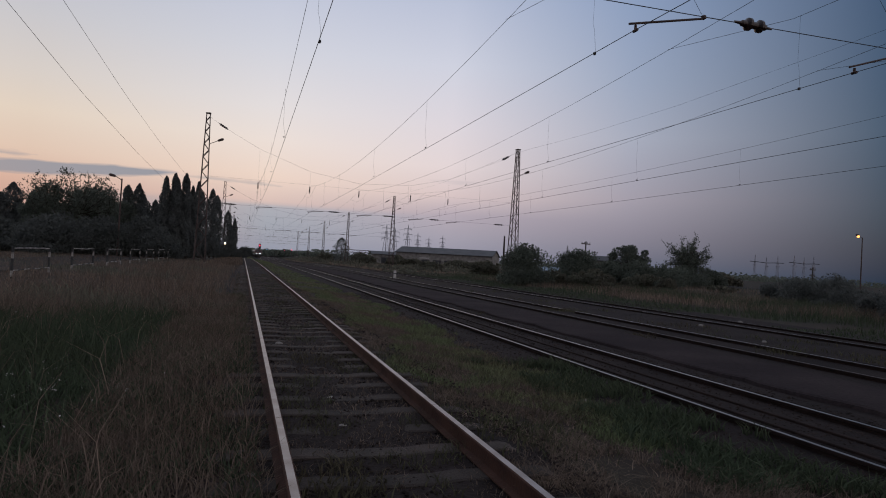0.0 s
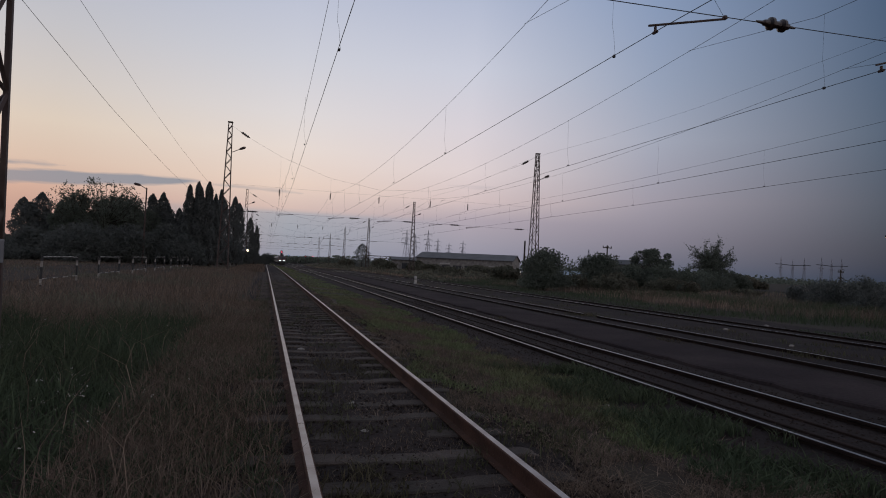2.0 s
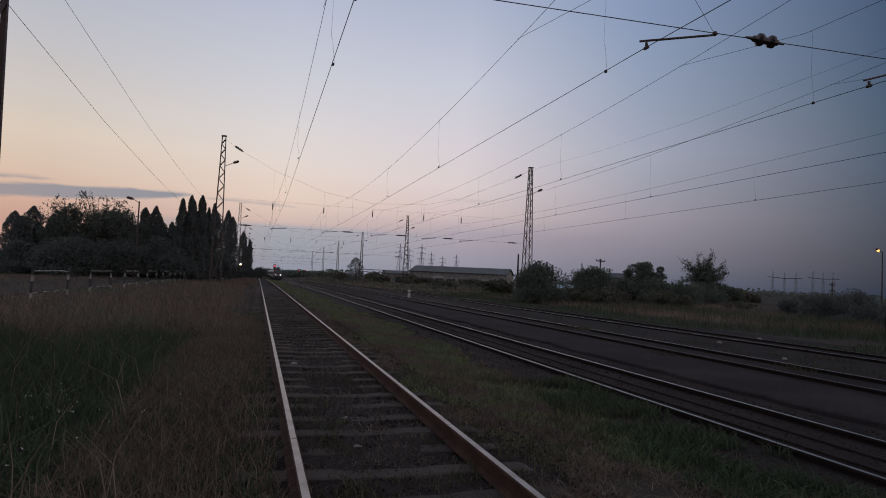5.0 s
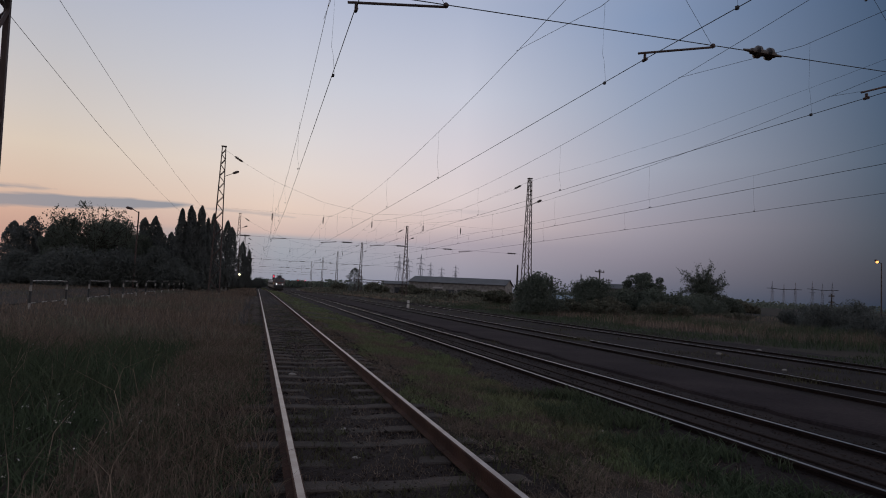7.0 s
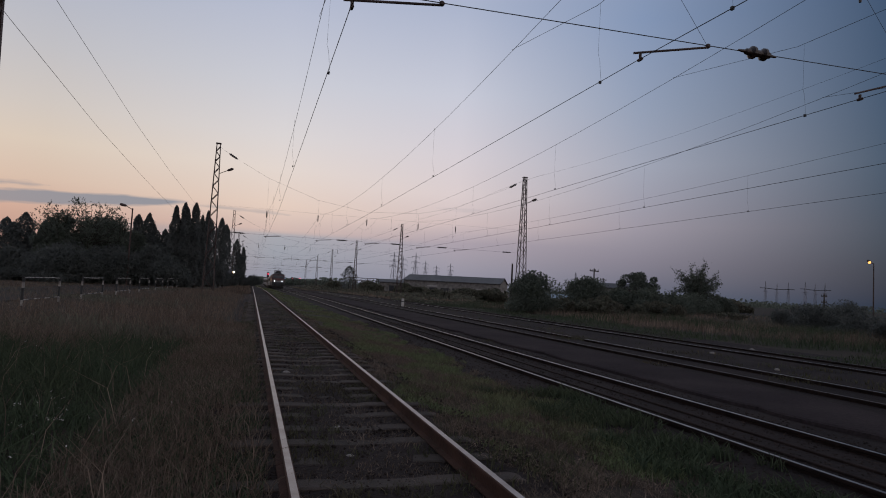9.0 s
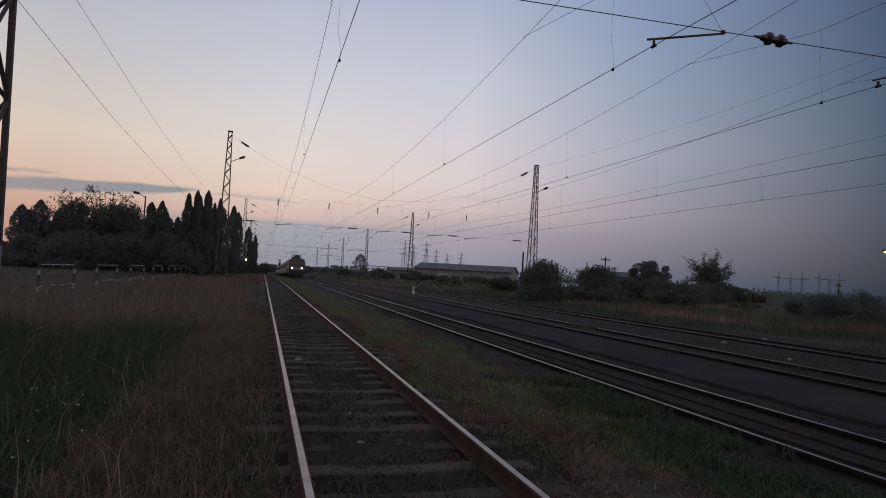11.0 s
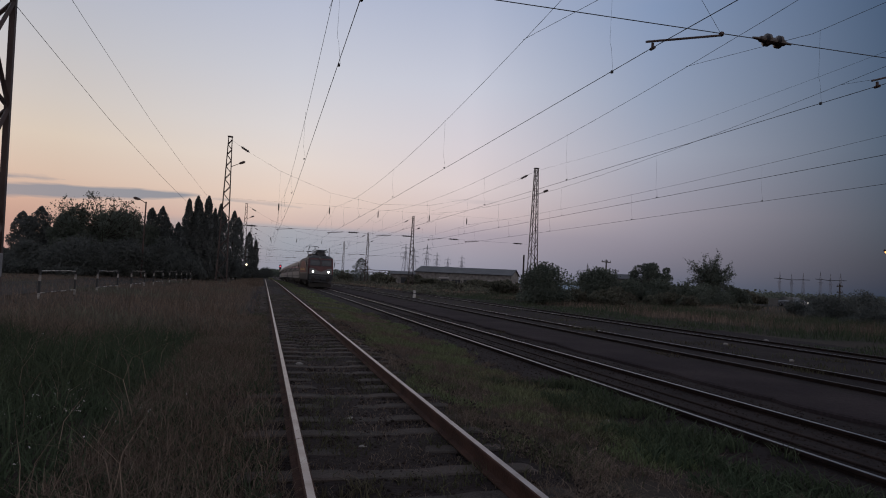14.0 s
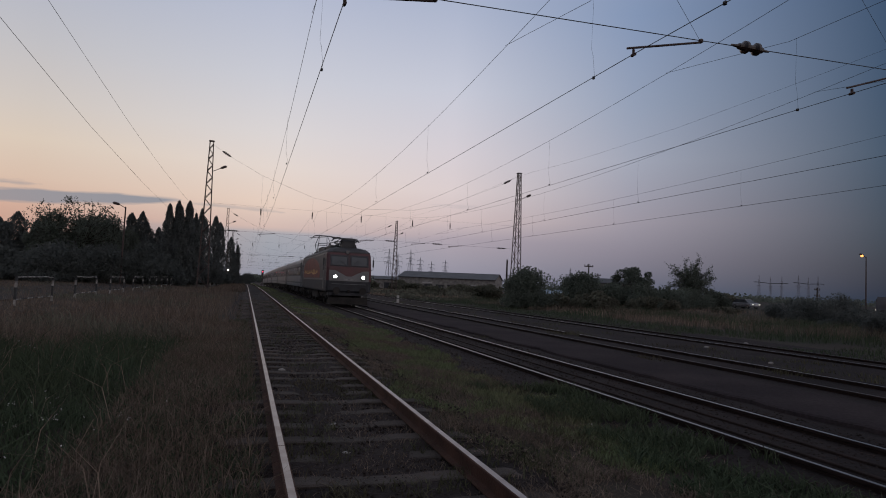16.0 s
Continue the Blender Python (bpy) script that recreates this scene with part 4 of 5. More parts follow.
def make_stones():
    r = rng(900)
    base = np.array([(1, 0, 0), (-1, 0, 0), (0, 1, 0), (0, -1, 0), (0, 0, 1), (0, 0, -1)], float)
    F8 = [(0, 2, 4), (2, 1, 4), (1, 3, 4), (3, 0, 4), (2, 0, 5), (1, 2, 5), (3, 1, 5), (0, 3, 5)]
    for x0, x1, y1, n, z, lab in ((-0.5, 2.75, 22, 9000, -0.175, "dark crushed stone between the sleepers"), (4.75, 8.2, 30, 7000, -0.372, "dark crushed stone under the main line")):
        x, y = scatter(r, n, x0, x1, 2.0, y1, 1.7)
        V, Fs = [], []
        for k in range(n):
            s = r.uniform(0.008, 0.019) * (1 + y[k] / 25)
            q = base * r.uniform(0.6, 1.2, (6, 1)) * np.array([1.2, 1.0, 0.7]) * s
            a = r.uniform(0, math.tau)
            c, d = math.cos(a), math.sin(a)
            q = np.stack([q[:, 0] * c - q[:, 1] * d, q[:, 0] * d + q[:, 1] * c, q[:, 2]], 1) + np.array([x[k], y[k], z])
            V.extend(map(tuple, q))
            Fs.extend([tuple(i + 6 * k for i in f) for f in F8])
        tagged(part_mesh("ballast", mesh_from("ballast", V, Fs), M_STONE), lab, "gravel", kind="stuff")


make_stones()

# ---- train ----
M_RED = mat("loco_red_paint", (0.078, 0.018, 0.019), 0.45, 0.0, 12, 0.2, 0.1, 1.2, (0.055, 0.017, 0.017))
M_SIDE = mat("loco_side_grey", (0.085, 0.085, 0.088), 0.55, 0.1, 15, 0.2, 0.1, 1.5, (0.060, 0.058, 0.058))
M_ORANGE = mat("loco_orange_panel", (0.19, 0.040, 0.032), 0.5, 0.0, 12, 0.2, 0.1, 1.2)
M_SILVER = mat("loco_silver_paint", (0.15, 0.15, 0.152), 0.5, 0.1, 15, 0.15, 0.1, 1.5, (0.14, 0.138, 0.135))
M_SURROUND = mat("loco_dark_red_paint", (0.040, 0.016, 0.016), 0.5, 0.0, 12, 0.2, 0.1, 1.2)
M_DARK = mat("loco_dark_grey", (0.034, 0.035, 0.040), 0.6, 0.1, 20, 0.3, 0.2, 2)
M_LROOF = mat("loco_roof_grey", (0.052, 0.050, 0.051), 0.7, 0.1, 12, 0.3, 0.2, 1.5)
M_GLASS = mat("dark_window_glass", (0.055, 0.056, 0.058), 0.15, 0.0, 8, 0.1, 0.0, 1, spec=0.5)
M_UNDER = mat("bogie_grime", (0.030, 0.026, 0.023), 0.85, 0.2, 15, 0.4, 0.3, 2)
M_COACH = mat("coach_light_grey", (0.22, 0.225, 0.225), 0.5, 0.0, 8, 0.12, 0.1, 0.8, (0.16, 0.165, 0.165))
M_COACHB = mat("coach_blue_grey", (0.055, 0.062, 0.070), 0.5, 0.0, 8, 0.15, 0.1, 0.8)
M_CROOF = mat("coach_roof_pale", (0.30, 0.29, 0.28), 0.6, 0.1, 10, 0.2, 0.2, 0.6, (0.22, 0.21, 0.20))
# bright yellow stands in for the sunset reflected off the lettering
M_LETTER = mat("lettering_sunset_glint", (0.80, 0.50, 0.16), 0.4, 0.0, 20, 0.1, 0.0, 4)
M_HEAD = glow("headlight_glow", (1.0, 0.97, 0.88), 22.0)
M_RING = mat("lamp_ring_metal", (0.25, 0.25, 0.25), 0.35, 0.8, 30, 0.1, 0.0, 4)


def loft(bm, levels):
    """A body from outlines at rising heights: rows of (z, half width, half length, corner cut)."""
    rings = []
    for z, w, l, c in levels:
        o = [(-w + c, -l), (w - c, -l), (w, -l + c * 0.8), (w, l - c * 0.8), (w - c, l), (-w + c, l), (-w, l - c * 0.8), (-w, -l + c * 0.8)]
        rings.append([bm.verts.new((x, y, z)) for x, y in o])
    for a, b in zip(rings, rings[1:]):
        for k in range(8):
            j = (k + 1) % 8
            bm.faces.new((a[k], a[j], b[j], b[k]))
    bm.faces.new(rings[0][::-1])
    bm.faces.new(rings[-1])
    return bm


def slab(bm, pts, y0, y1):
    """A plate with the outline pts in x and z, from y0 to y1."""
    a = [bm.verts.new((x, y0, z)) for x, z in pts]
    b = [bm.verts.new((x, y1, z)) for x, z in pts]
    n = len(pts)
    for k in range(n):
        bm.faces.new((a[k], a[(k + 1) % n], b[(k + 1) % n], b[k]))
    bm.faces.new(a)
    bm.faces.new(b)
    bmesh.ops.recalc_face_normals(bm, faces=bm.faces)
    return bm


def wheelset(parent, y, r=0.6):
    bm = bmesh.new()
    for s in (-1, 1):
        turned(bm, (s * 0.68, y, r), (s * 0.82, y, r), [(0, r + 0.03), (0.2, r + 0.03), (0.25, r), (1, r), (1, r * 0.5)], 20)
    bar(bm, (-0.7, y, r), (0.7, y, r), 0.08, 8)
    part("wheelset", bm, M_UNDER, parent)


def bogie(parent, y, half, axles, r):
    bm = bmesh.new()
    for s in (-1, 1):
        box(bm, s * 1.05 - 0.09, s * 1.05 + 0.09, y - half, y + half, 0.55, 0.85, 0.03)
        for a in axles:
            box(bm, s * 1.05 - 0.16, s * 1.05 + 0.16, y + a - 0.18, y + a + 0.18, 0.42, 0.72, 0.03)
    box(bm, -1.0, 1.0, y - 0.3, y + 0.3, 0.6, 0.95)
    part("bogie_frame", bm, M_UNDER, parent)
    for a in axles:
        wheelset(parent, y + a, r)


def pantograph(parent, y, lift):
    """A diamond pantograph; lift: the height of its head over the roof."""
    z0 = 4.02
    base = bmesh.new()
    for s in (-1, 1):
        bar(base, (s * 0.6, y - 0.9, z0 + 0.22), (s * 0.6, y + 0.9, z0 + 0.22), 0.04)
        bar(base, (-0.6, y + s * 0.9, z0 + 0.22), (0.6, y + s * 0.9, z0 + 0.22), 0.04)
        for q in (-0.8, 0.8):
            turned(base, (s * 0.6, y + q, z0 - 0.12), (s * 0.6, y + q, z0 + 0.2), [(0, 0.06), (0.2, 0.11), (0.4, 0.06), (0.6, 0.11), (0.8, 0.06), (1, 0.05)], 8)
    p = part("pantograph", base, M_DARK, parent, "dark steel pantograph")
    bm = bmesh.new()
    knee = z0 + 0.25 + lift * 0.48
    reach = 1.45 if lift > 0.7 else 1.75
    for s in (-1, 1):
        for q in (-1, 1):
            bar(bm, (s * 0.5, y + q * 0.25, z0 + 0.25), (s * 0.55, y + q * reach, knee), 0.035)
            bar(bm, (s * 0.55, y + q * reach, knee), (s * 0.35, y + q * 0.2, z0 + 0.25 + lift), 0.028)
    for q in (-1, 1):
        bar(bm, (-0.55, y + q * reach, knee), (0.55, y + q * reach, knee), 0.03)
    part("arms", bm, M_DARK, p)
    bm = bmesh.new()
    zt = z0 + 0.27 + lift
    for q in (-0.2, 0.2):
        tube(bm, [(-0.98, y + q, zt - 0.22), (-0.8, y + q, zt - 0.04), (-0.55, y + q, zt), (0.55, y + q, zt), (0.8, y + q, zt - 0.04), (0.98, y + q, zt - 0.22)], 0.032, 6)
    part("collector_head", bm, M_DARK, p)


def make_loco():
    e = thing("locomotive", Matrix(), "red, silver and dark grey electric locomotive with lit headlights", "locomotive")
    L = 9.45
    bm = loft(bmesh.new(), [(0.95, 1.46, L - 0.05, 0.16), (1.05, 1.5, L + 0.02, 0.16), (1.72, 1.5, L + 0.08, 0.16)])
    part("skirt", bm, M_DARK, e, "dark grey lower body")
    bm = loft(bmesh.new(), [(1.72, 1.5, L + 0.08, 0.16), (2.62, 1.5, L + 0.02, 0.16), (3.50, 1.49, L - 0.34, 0.18), (3.62, 1.45, L - 0.42, 0.18)])
    part("body", bm, M_SIDE, e, "grimy grey body sides")
    for s in (-1, 1):
        bm = loft(bmesh.new(), [(1.72, 1.504, 0.32, 0.16), (2.62, 1.504, 0.32, 0.16), (3.50, 1.494, 0.32, 0.18), (3.62, 1.454, 0.32, 0.18)])
        for v in bm.verts:
            back = v.co.y * s < 0
            z = v.co.z
            nose = L + 0.090 - 0.06 * min(1, max(0, (z - 1.72) / 0.9)) - max(0, z - 2.62) * 0.41
            v.co.y = s * (nose - 0.42 if back else nose - (0.32 - abs(v.co.y)))
        bmesh.ops.recalc_face_normals(bm, faces=bm.faces)
        part("cab", bm, M_RED, e, "dull red cab front")
    bm = loft(bmesh.new(), [(3.62, 1.47, L - 0.36, 0.3), (3.70, 1.45, L - 0.38, 0.3), (3.90, 1.22, L - 0.62, 0.3), (4.0, 0.8, L - 0.9, 0.25)])
    part("roof", bm, M_LROOF, e, "grey roof")
    # front: silver band with a pointed dip
    for s in (-1, 1):
        f = L + 0.08
        bm = slab(bmesh.new(), [(-1.34, 1.70), (1.34, 1.70), (1.34, 2.42), (0.92, 2.40), (0.16, 2.02), (-0.16, 2.02), (-0.92, 2.40), (-1.34, 2.42)], s * (f - 0.06), s * (f + 0.015))
        part("front_band", bm, M_SILVER, e, "silver band with a pointed dip")
        bm = bmesh.new()
        box(bm, -1.32, 1.32, -0.02, 0.02, -0.45, 0.45, 0.015)
        sur = part("window_surround", bm, M_SURROUND, e, "dark red window surround")
        sur.matrix_local = pose(0, s * (L - 0.165), 3.06, s * 22, 0, 0)
        bm = bmesh.new()
        box(bm, -0.35, 0.35, s * (f + 0.02) - 0.006, s * (f + 0.02) + 0.006, 1.76, 1.85)
        part("number_bar", bm, M_RING, e, "pale number bar")
        for q in (-1, 1):
            bm = bmesh.new()
            bar(bm, (q * 0.2, s * (L + 0.03), 2.72), (q * 0.62, s * (L - 0.13), 3.12), 0.012, 5)
            part("wiper", bm, M_DARK, e)
            bm = bmesh.new()
            box(bm, -0.53, 0.53, -0.03, 0.03, -0.32, 0.32, 0.02)
            w = part("windscreen", bm, M_GLASS, e, "dark windscreen pane")
            w.matrix_local = pose(q * 0.67, s * (L - 0.155), 3.06, s * 22, 0, 0)
            bm = bmesh.new()
            for a0, a1, b0, b1 in ((-0.59, 0.59, 0.32, 0.38), (-0.59, 0.59, -0.38, -0.32), (-0.59, -0.53, -0.32, 0.32), (0.53, 0.59, -0.32, 0.32)):
                box(bm, a0, a1, -0.04, 0.04, b0, b1)
            fr = part("window_frame", bm, M_DARK, w)
            lamp = bmesh.new()
            turned(lamp, (q * 0.93, s * (f - 0.02), 1.98), (q * 0.93, s * (f + 0.10), 1.98), [(0, 0.18), (0.7, 0.18), (1, 0.15)], 16)
            ring = part("headlight", lamp, M_RING, e, "round lit headlight")
            bm = bmesh.new()
            turned(bm, (q * 0.93, s * (f + 0.101), 1.98), (q * 0.93, s * (f + 0.125), 1.98), [(0, 0.10), (0.6, 0.09), (1, 0.03)], 16)
            part("lens", bm, M_HEAD if s < 0 else M_GLASS, ring)
            bm = bmesh.new()
            turned(bm, (q * 0.875, s * (f - 0.1), 1.06), (q * 0.875, s * (f + 0.52), 1.06), [(0, 0.14), (0.5, 0.14), (0.5, 0.09), (0.88, 0.09), (0.9, 0.22), (1, 0.24)], 14)
            part("buffer", bm, M_UNDER, e)
            bm = bmesh.new()
            tube(bm, [(q * 1.52, s * (L - 0.35), 3.45), (q * 1.68, s * (L - 0.35), 3.45), (q * 1.68, s * (L - 0.35), 2.55), (q * 1.52, s * (L - 0.35), 2.5)], 0.018)
            box(bm, q * 1.68 - 0.05, q * 1.68 + 0.05, s * (L - 0.35) - 0.03, s * (L - 0.35) + 0.03, 2.72, 3.22, 0.02)
            part("mirror", bm, M_DARK, e)
        bm = bmesh.new()
        box(bm, -1.35, 1.35, s * (f - 0.35) - 0.2, s * (f - 0.35) + 0.35, 0.72, 1.0, 0.03)
        part("buffer_beam", bm, M_DARK, e)
        bm = slab(bmesh.new(), [(-1.32, 0.16), (1.32, 0.16), (1.28, 0.62), (-1.28, 0.62)], s * (f + 0.02), s * (f - 0.12))
        part("snow_plough", bm, M_UNDER, e)
        bm = bmesh.new()
        box(bm, -0.08, 0.08, s * (f + 0.1) - 0.16, s * (f + 0.1) + 0.16, 0.95, 1.15, 0.03)
        part("coupling_hook", bm, M_UNDER, e)
        bm = bmesh.new()
        bar(bm, (-1.15, s * (f + 0.06), 2.05 - 0.55), (1.15, s * (f + 0.06), 2.05 - 0.55), 0.016)
        part("handrail", bm, M_SILVER, e)
        bm = bmesh.new()
        turned(bm, (-0.12, s * (L - 0.44), 3.66), (-0.12, s * (L - 0.30), 3.66), [(0, 0.16), (0.8, 0.16), (1, 0.13)], 14)
        part("roof_lamp", bm, M_GLASS, e)
    # sides
    for q in (-1, 1):
        for s in (-1, 1):
            bm = bmesh.new()
            box(bm, q * 1.5 - 0.02, q * 1.5 + 0.02, s * 7.9 - 0.33, s * 7.9 + 0.33, 1.15, 3.2, 0.015)
            d = part("cab_door", bm, M_SILVER, e, "silver cab door")
            bm = bmesh.new()
            box(bm, q * 1.522 - 0.012, q * 1.522 + 0.012, s * 7.9 - 0.2, s * 7.9 + 0.2, 2.4, 3.0, 0.01)
            part("door_window", bm, M_GLASS, d)
            bm = bmesh.new()
            box(bm, q * 1.5 - 0.012, q * 1.5 + 0.012, s * 8.66 - 0.22, s * 8.66 + 0.22, 2.7, 3.2, 0.01)
            part("cab_window", bm, M_DARK, e)
            bm = bmesh.new()
            for z in (1.3, 2.2):
                bar(bm, (q * 1.55, s * 8.3, 1.2), (q * 1.55, s * 8.3, 2.5), 0.015)
            part("handrail", bm, M_SILVER, e)
        bm = bmesh.new()
        arch = [(-6.8, 1.88), (6.8, 1.88)] + [(6.8 * math.cos(k * math.pi / 16), 2.3 + 1.15 * math.sin(k * math.pi / 16)) for k in range(17)]
        a = [bm.verts.new((q * 1.498, y + 1.4, z)) for y, z in arch]
        b = [bm.verts.new((q * 1.510, y + 1.4, z)) for y, z in arch]
        bm.faces.new(a)
        bm.faces.new(b)
        for k in range(len(arch)):
            j = (k + 1) % len(arch)
            bm.faces.new((a[k], a[j], b[j], b[k]))
        bmesh.ops.recalc_face_normals(bm, faces=bm.faces)
        part("arch_panel", bm, M_ORANGE, e, "dull red arched side panel")
        rb = random.Random(7)
        y = -3.9
        while y < 6.6:
            w = rb.uniform(0.35, 0.9)
            hh = rb.uniform(0.09, 0.2)
            zc = 2.34 + rb.uniform(-0.05, 0.05)
            bm = bmesh.new()
            box(bm, q * 1.512, q * 1.522, y, y + w * 0.35, zc - hh, zc + hh)
            box(bm, q * 1.512, q * 1.521, y + w * 0.35, y + w, zc - hh, zc - hh * 0.3)
            part("lettering_bar", bm, M_LETTER, e, "lettering in the yellow of a reflected sunset")
            y += w + rb.uniform(0.15, 0.35)
        bm = bmesh.new()
        box(bm, q * 1.498 - 0.006, q * 1.498 + 0.012, -7.4, 7.4, 1.74, 1.86)
        part("side_stripe", bm, M_SILVER, e)
    # roof gear
    pantograph(e, -7.0, 0.42)
    pantograph(e, 6.9, 1.50)
    for y, w, l, h in ((-8.15, 0.46, 0.42, 0.66), (-3.4, 0.75, 1.3, 0.36), (-0.4, 0.8, 1.2, 0.35), (2.6, 0.7, 1.4, 0.5)):
        bm = bmesh.new()
        box(bm, -w, w, y - l, y + l, 3.96, 3.98 + h, 0.08)
        part("roof_box", bm, M_LROOF, e)
    for x, y in ((-0.5, -1.9), (0.4, -1.9), (0.0, 1.0), (0.5, 4.5), (-0.4, 4.5), (0.3, -4.9), (-0.3, -4.9)):
        bm = bmesh.new()
        sheds(bm, (x, y, 3.95), (x, y, 4.55), 0.11, 4)
        part("roof_insulator", bm, M_INSUL, e)
    bm = bmesh.new()
    tube(bm, [(0, -6.9, 4.5), (-0.4, -4.9, 4.6), (-0.5, -1.9, 4.6), (0, 1.0, 4.58), (0.5, 4.5, 4.6), (0, 6.9, 4.5)], 0.03)
    part("roof_busbar", bm, M_DARK, e)
    for y in (-5.15, 5.15):
        bogie(e, y, 2.9, (-2.2, 0, 2.2), 0.62)
    bm = bmesh.new()
    box(bm, -1.2, 1.2, -2.0, 2.0, 0.35, 0.95, 0.05)
    part("transformer_tank", bm, M_UNDER, e)
    return e


def make_coach():
    e = thing("passenger_coach", Matrix(), "pale grey passenger coach with a row of dark windows", "coach", "coaches of the train")
    L = 12.15
    part("lower_body", loft(bmesh.new(), [(0.98, 1.38, L, 0.08), (1.15, 1.41, L, 0.1), (2.05, 1.41, L, 0.1)]), M_COACH, e)
    part("window_band", loft(bmesh.new(), [(2.05, 1.408, L - 0.002, 0.1), (3.05, 1.408, L - 0.002, 0.1)]), M_COACHB, e, "blue-grey window band")
    part("upper_body", loft(bmesh.new(), [(3.05, 1.41, L, 0.1), (3.28, 1.41, L, 0.1)]), M_COACH, e)
    part("roof", loft(bmesh.new(), [(3.28, 1.42, L, 0.1), (3.55, 1.34, L, 0.1), (3.78, 1.10, L, 0.1), (3.92, 0.7, L, 0.1), (3.97, 0.3, L, 0.1)]), M_CROOF, e, "pale ribbed roof")
    for q in (-1, 1):
        for k in range(11):
            y = -8.9 + 1.78 * k
            bm = bmesh.new()
            box(bm, q * 1.40, q * 1.416, y - 0.58, y + 0.58, 2.12, 2.98, 0.006)
            w = part("window", bm, M_DARK, e)
            bm = bmesh.new()
            box(bm, q * 1.417, q * 1.421, y - 0.52, y + 0.52, 2.18, 2.92)
            part("pane", bm, M_GLASS, w)
        for s in (-1, 1):
            bm = bmesh.new()
            box(bm, q * 1.40, q * 1.425, s * 11.2 - 0.42, s * 11.2 + 0.42, 1.05, 3.1, 0.01)
            part("door", bm, M_COACHB, e)
        bm = bmesh.new()
        box(bm, q * 1.405, q * 1.417, -L + 0.2, L - 0.2, 1.32, 1.44)
        part("stripe", bm, M_COACHB, e)
    for s in (-1, 1):
        bm = bmesh.new()
        box(bm, -0.55, 0.55, s * (L + 0.25) - 0.28, s * (L + 0.25) + 0.28, 1.1, 3.2, 0.08)
        part("gangway", bm, M_UNDER, e)
        bogie(e, s * 8.6, 1.7, (-1.28, 1.28), 0.46)
    for y, w in ((-3.0, 1.6), (1.8, 1.2), (4.5, 0.8)):
        bm = bmesh.new()
        box(bm, -1.15, 1.15, y - w, y + w, 0.45, 0.98, 0.04)
        part("underfloor_box", bm, M_UNDER, e)
    for k in range(6):
        bm = bmesh.new()
        y = -10 + 4 * k
        turned(bm, (0, y, 3.93), (0, y, 4.08), [(0, 0.2), (0.7, 0.22), (1, 0.1)], 10)
        part("roof_vent", bm, M_CROOF, e)
    return e


loco = make_loco()
coach = make_coach()
coaches = [coach] + [copy_thing(coach, Matrix()) for k in range(5)]

# ---- road and vehicles ----
M_ROAD = mat("road_asphalt", (0.019, 0.0165, 0.015), 0.95, 0, 20, 0.3, 0.4, 0.3, spec=0.15)
M_CARP = mat("silver_car_paint", (0.26, 0.265, 0.28), 0.35, 0.4, 10, 0.08, 0.0, 2)
M_TRUCK = mat("dark_truck_body", (0.05, 0.055, 0.07), 0.5, 0.1, 10, 0.2, 0.1, 1)
M_TYRE = mat("tyre_rubber", (0.02, 0.02, 0.02), 0.9, 0, 20, 0.2, 0.2, 2)


def strip(name, x0, x1, y0, y1, dz, material, label, cat, worn=0.0):
    """A paved band; worn: how far its edges have crumbled in places."""
    bm = bmesh.new()
    rows = []
    n = 40 if not worn else int((y1 - y0) / 0.4)
    for k in range(n + 1):
        y = y0 + (y1 - y0) * k / n
        z = ground_z((x0 + x1) / 2, y) + dz
        bite = [worn * max(0.0, noise.noise(Vector((y * 0.9, side * 9.0, 1.5))) + 0.5 * noise.noise(Vector((y * 3.1, side * 7.0, 4.0)))) for side in (1, 2)]
        dip = worn * 0.06 * noise.noise(Vector((y * 0.5, 3.0, 8.0)))
        rows.append([bm.verts.new(p) for p in ((x0 + bite[0] - worn * 0.2, y, z - 0.3), (x0 + bite[0], y, z - 0.02), (x0 + bite[0] + 0.06, y, z), ((x0 + x1) / 2, y, z + dip), (x1 - bite[1] - 0.06, y, z), (x1 - bite[1], y, z - 0.02), (x1 - bite[1] + worn * 0.2, y, z - 0.3))])
    for a, b in zip(rows, rows[1:]):
        for k in range(6):
            bm.faces.new((a[k], a[k + 1], b[k + 1], b[k]))
    bmesh.ops.recalc_face_normals(bm, faces=bm.faces)
    tagged(part(name, bm, material), label, cat, kind="structure")


strip("road", 72.5, 82.5, -120, 420, 0.06, M_ROAD, "asphalt country road beyond the bushes", "road")
strip("yard_road", -14.8, -9.2, -20, 74, 0.04, M_ROAD, "worn asphalt yard road behind the fence", "road")
strip("platform", 8.35, 10.45, -10, 160, 0.075, M_ASPHALT, "low dark asphalt platform with crumbling edges between two tracks", "platform", 0.35)


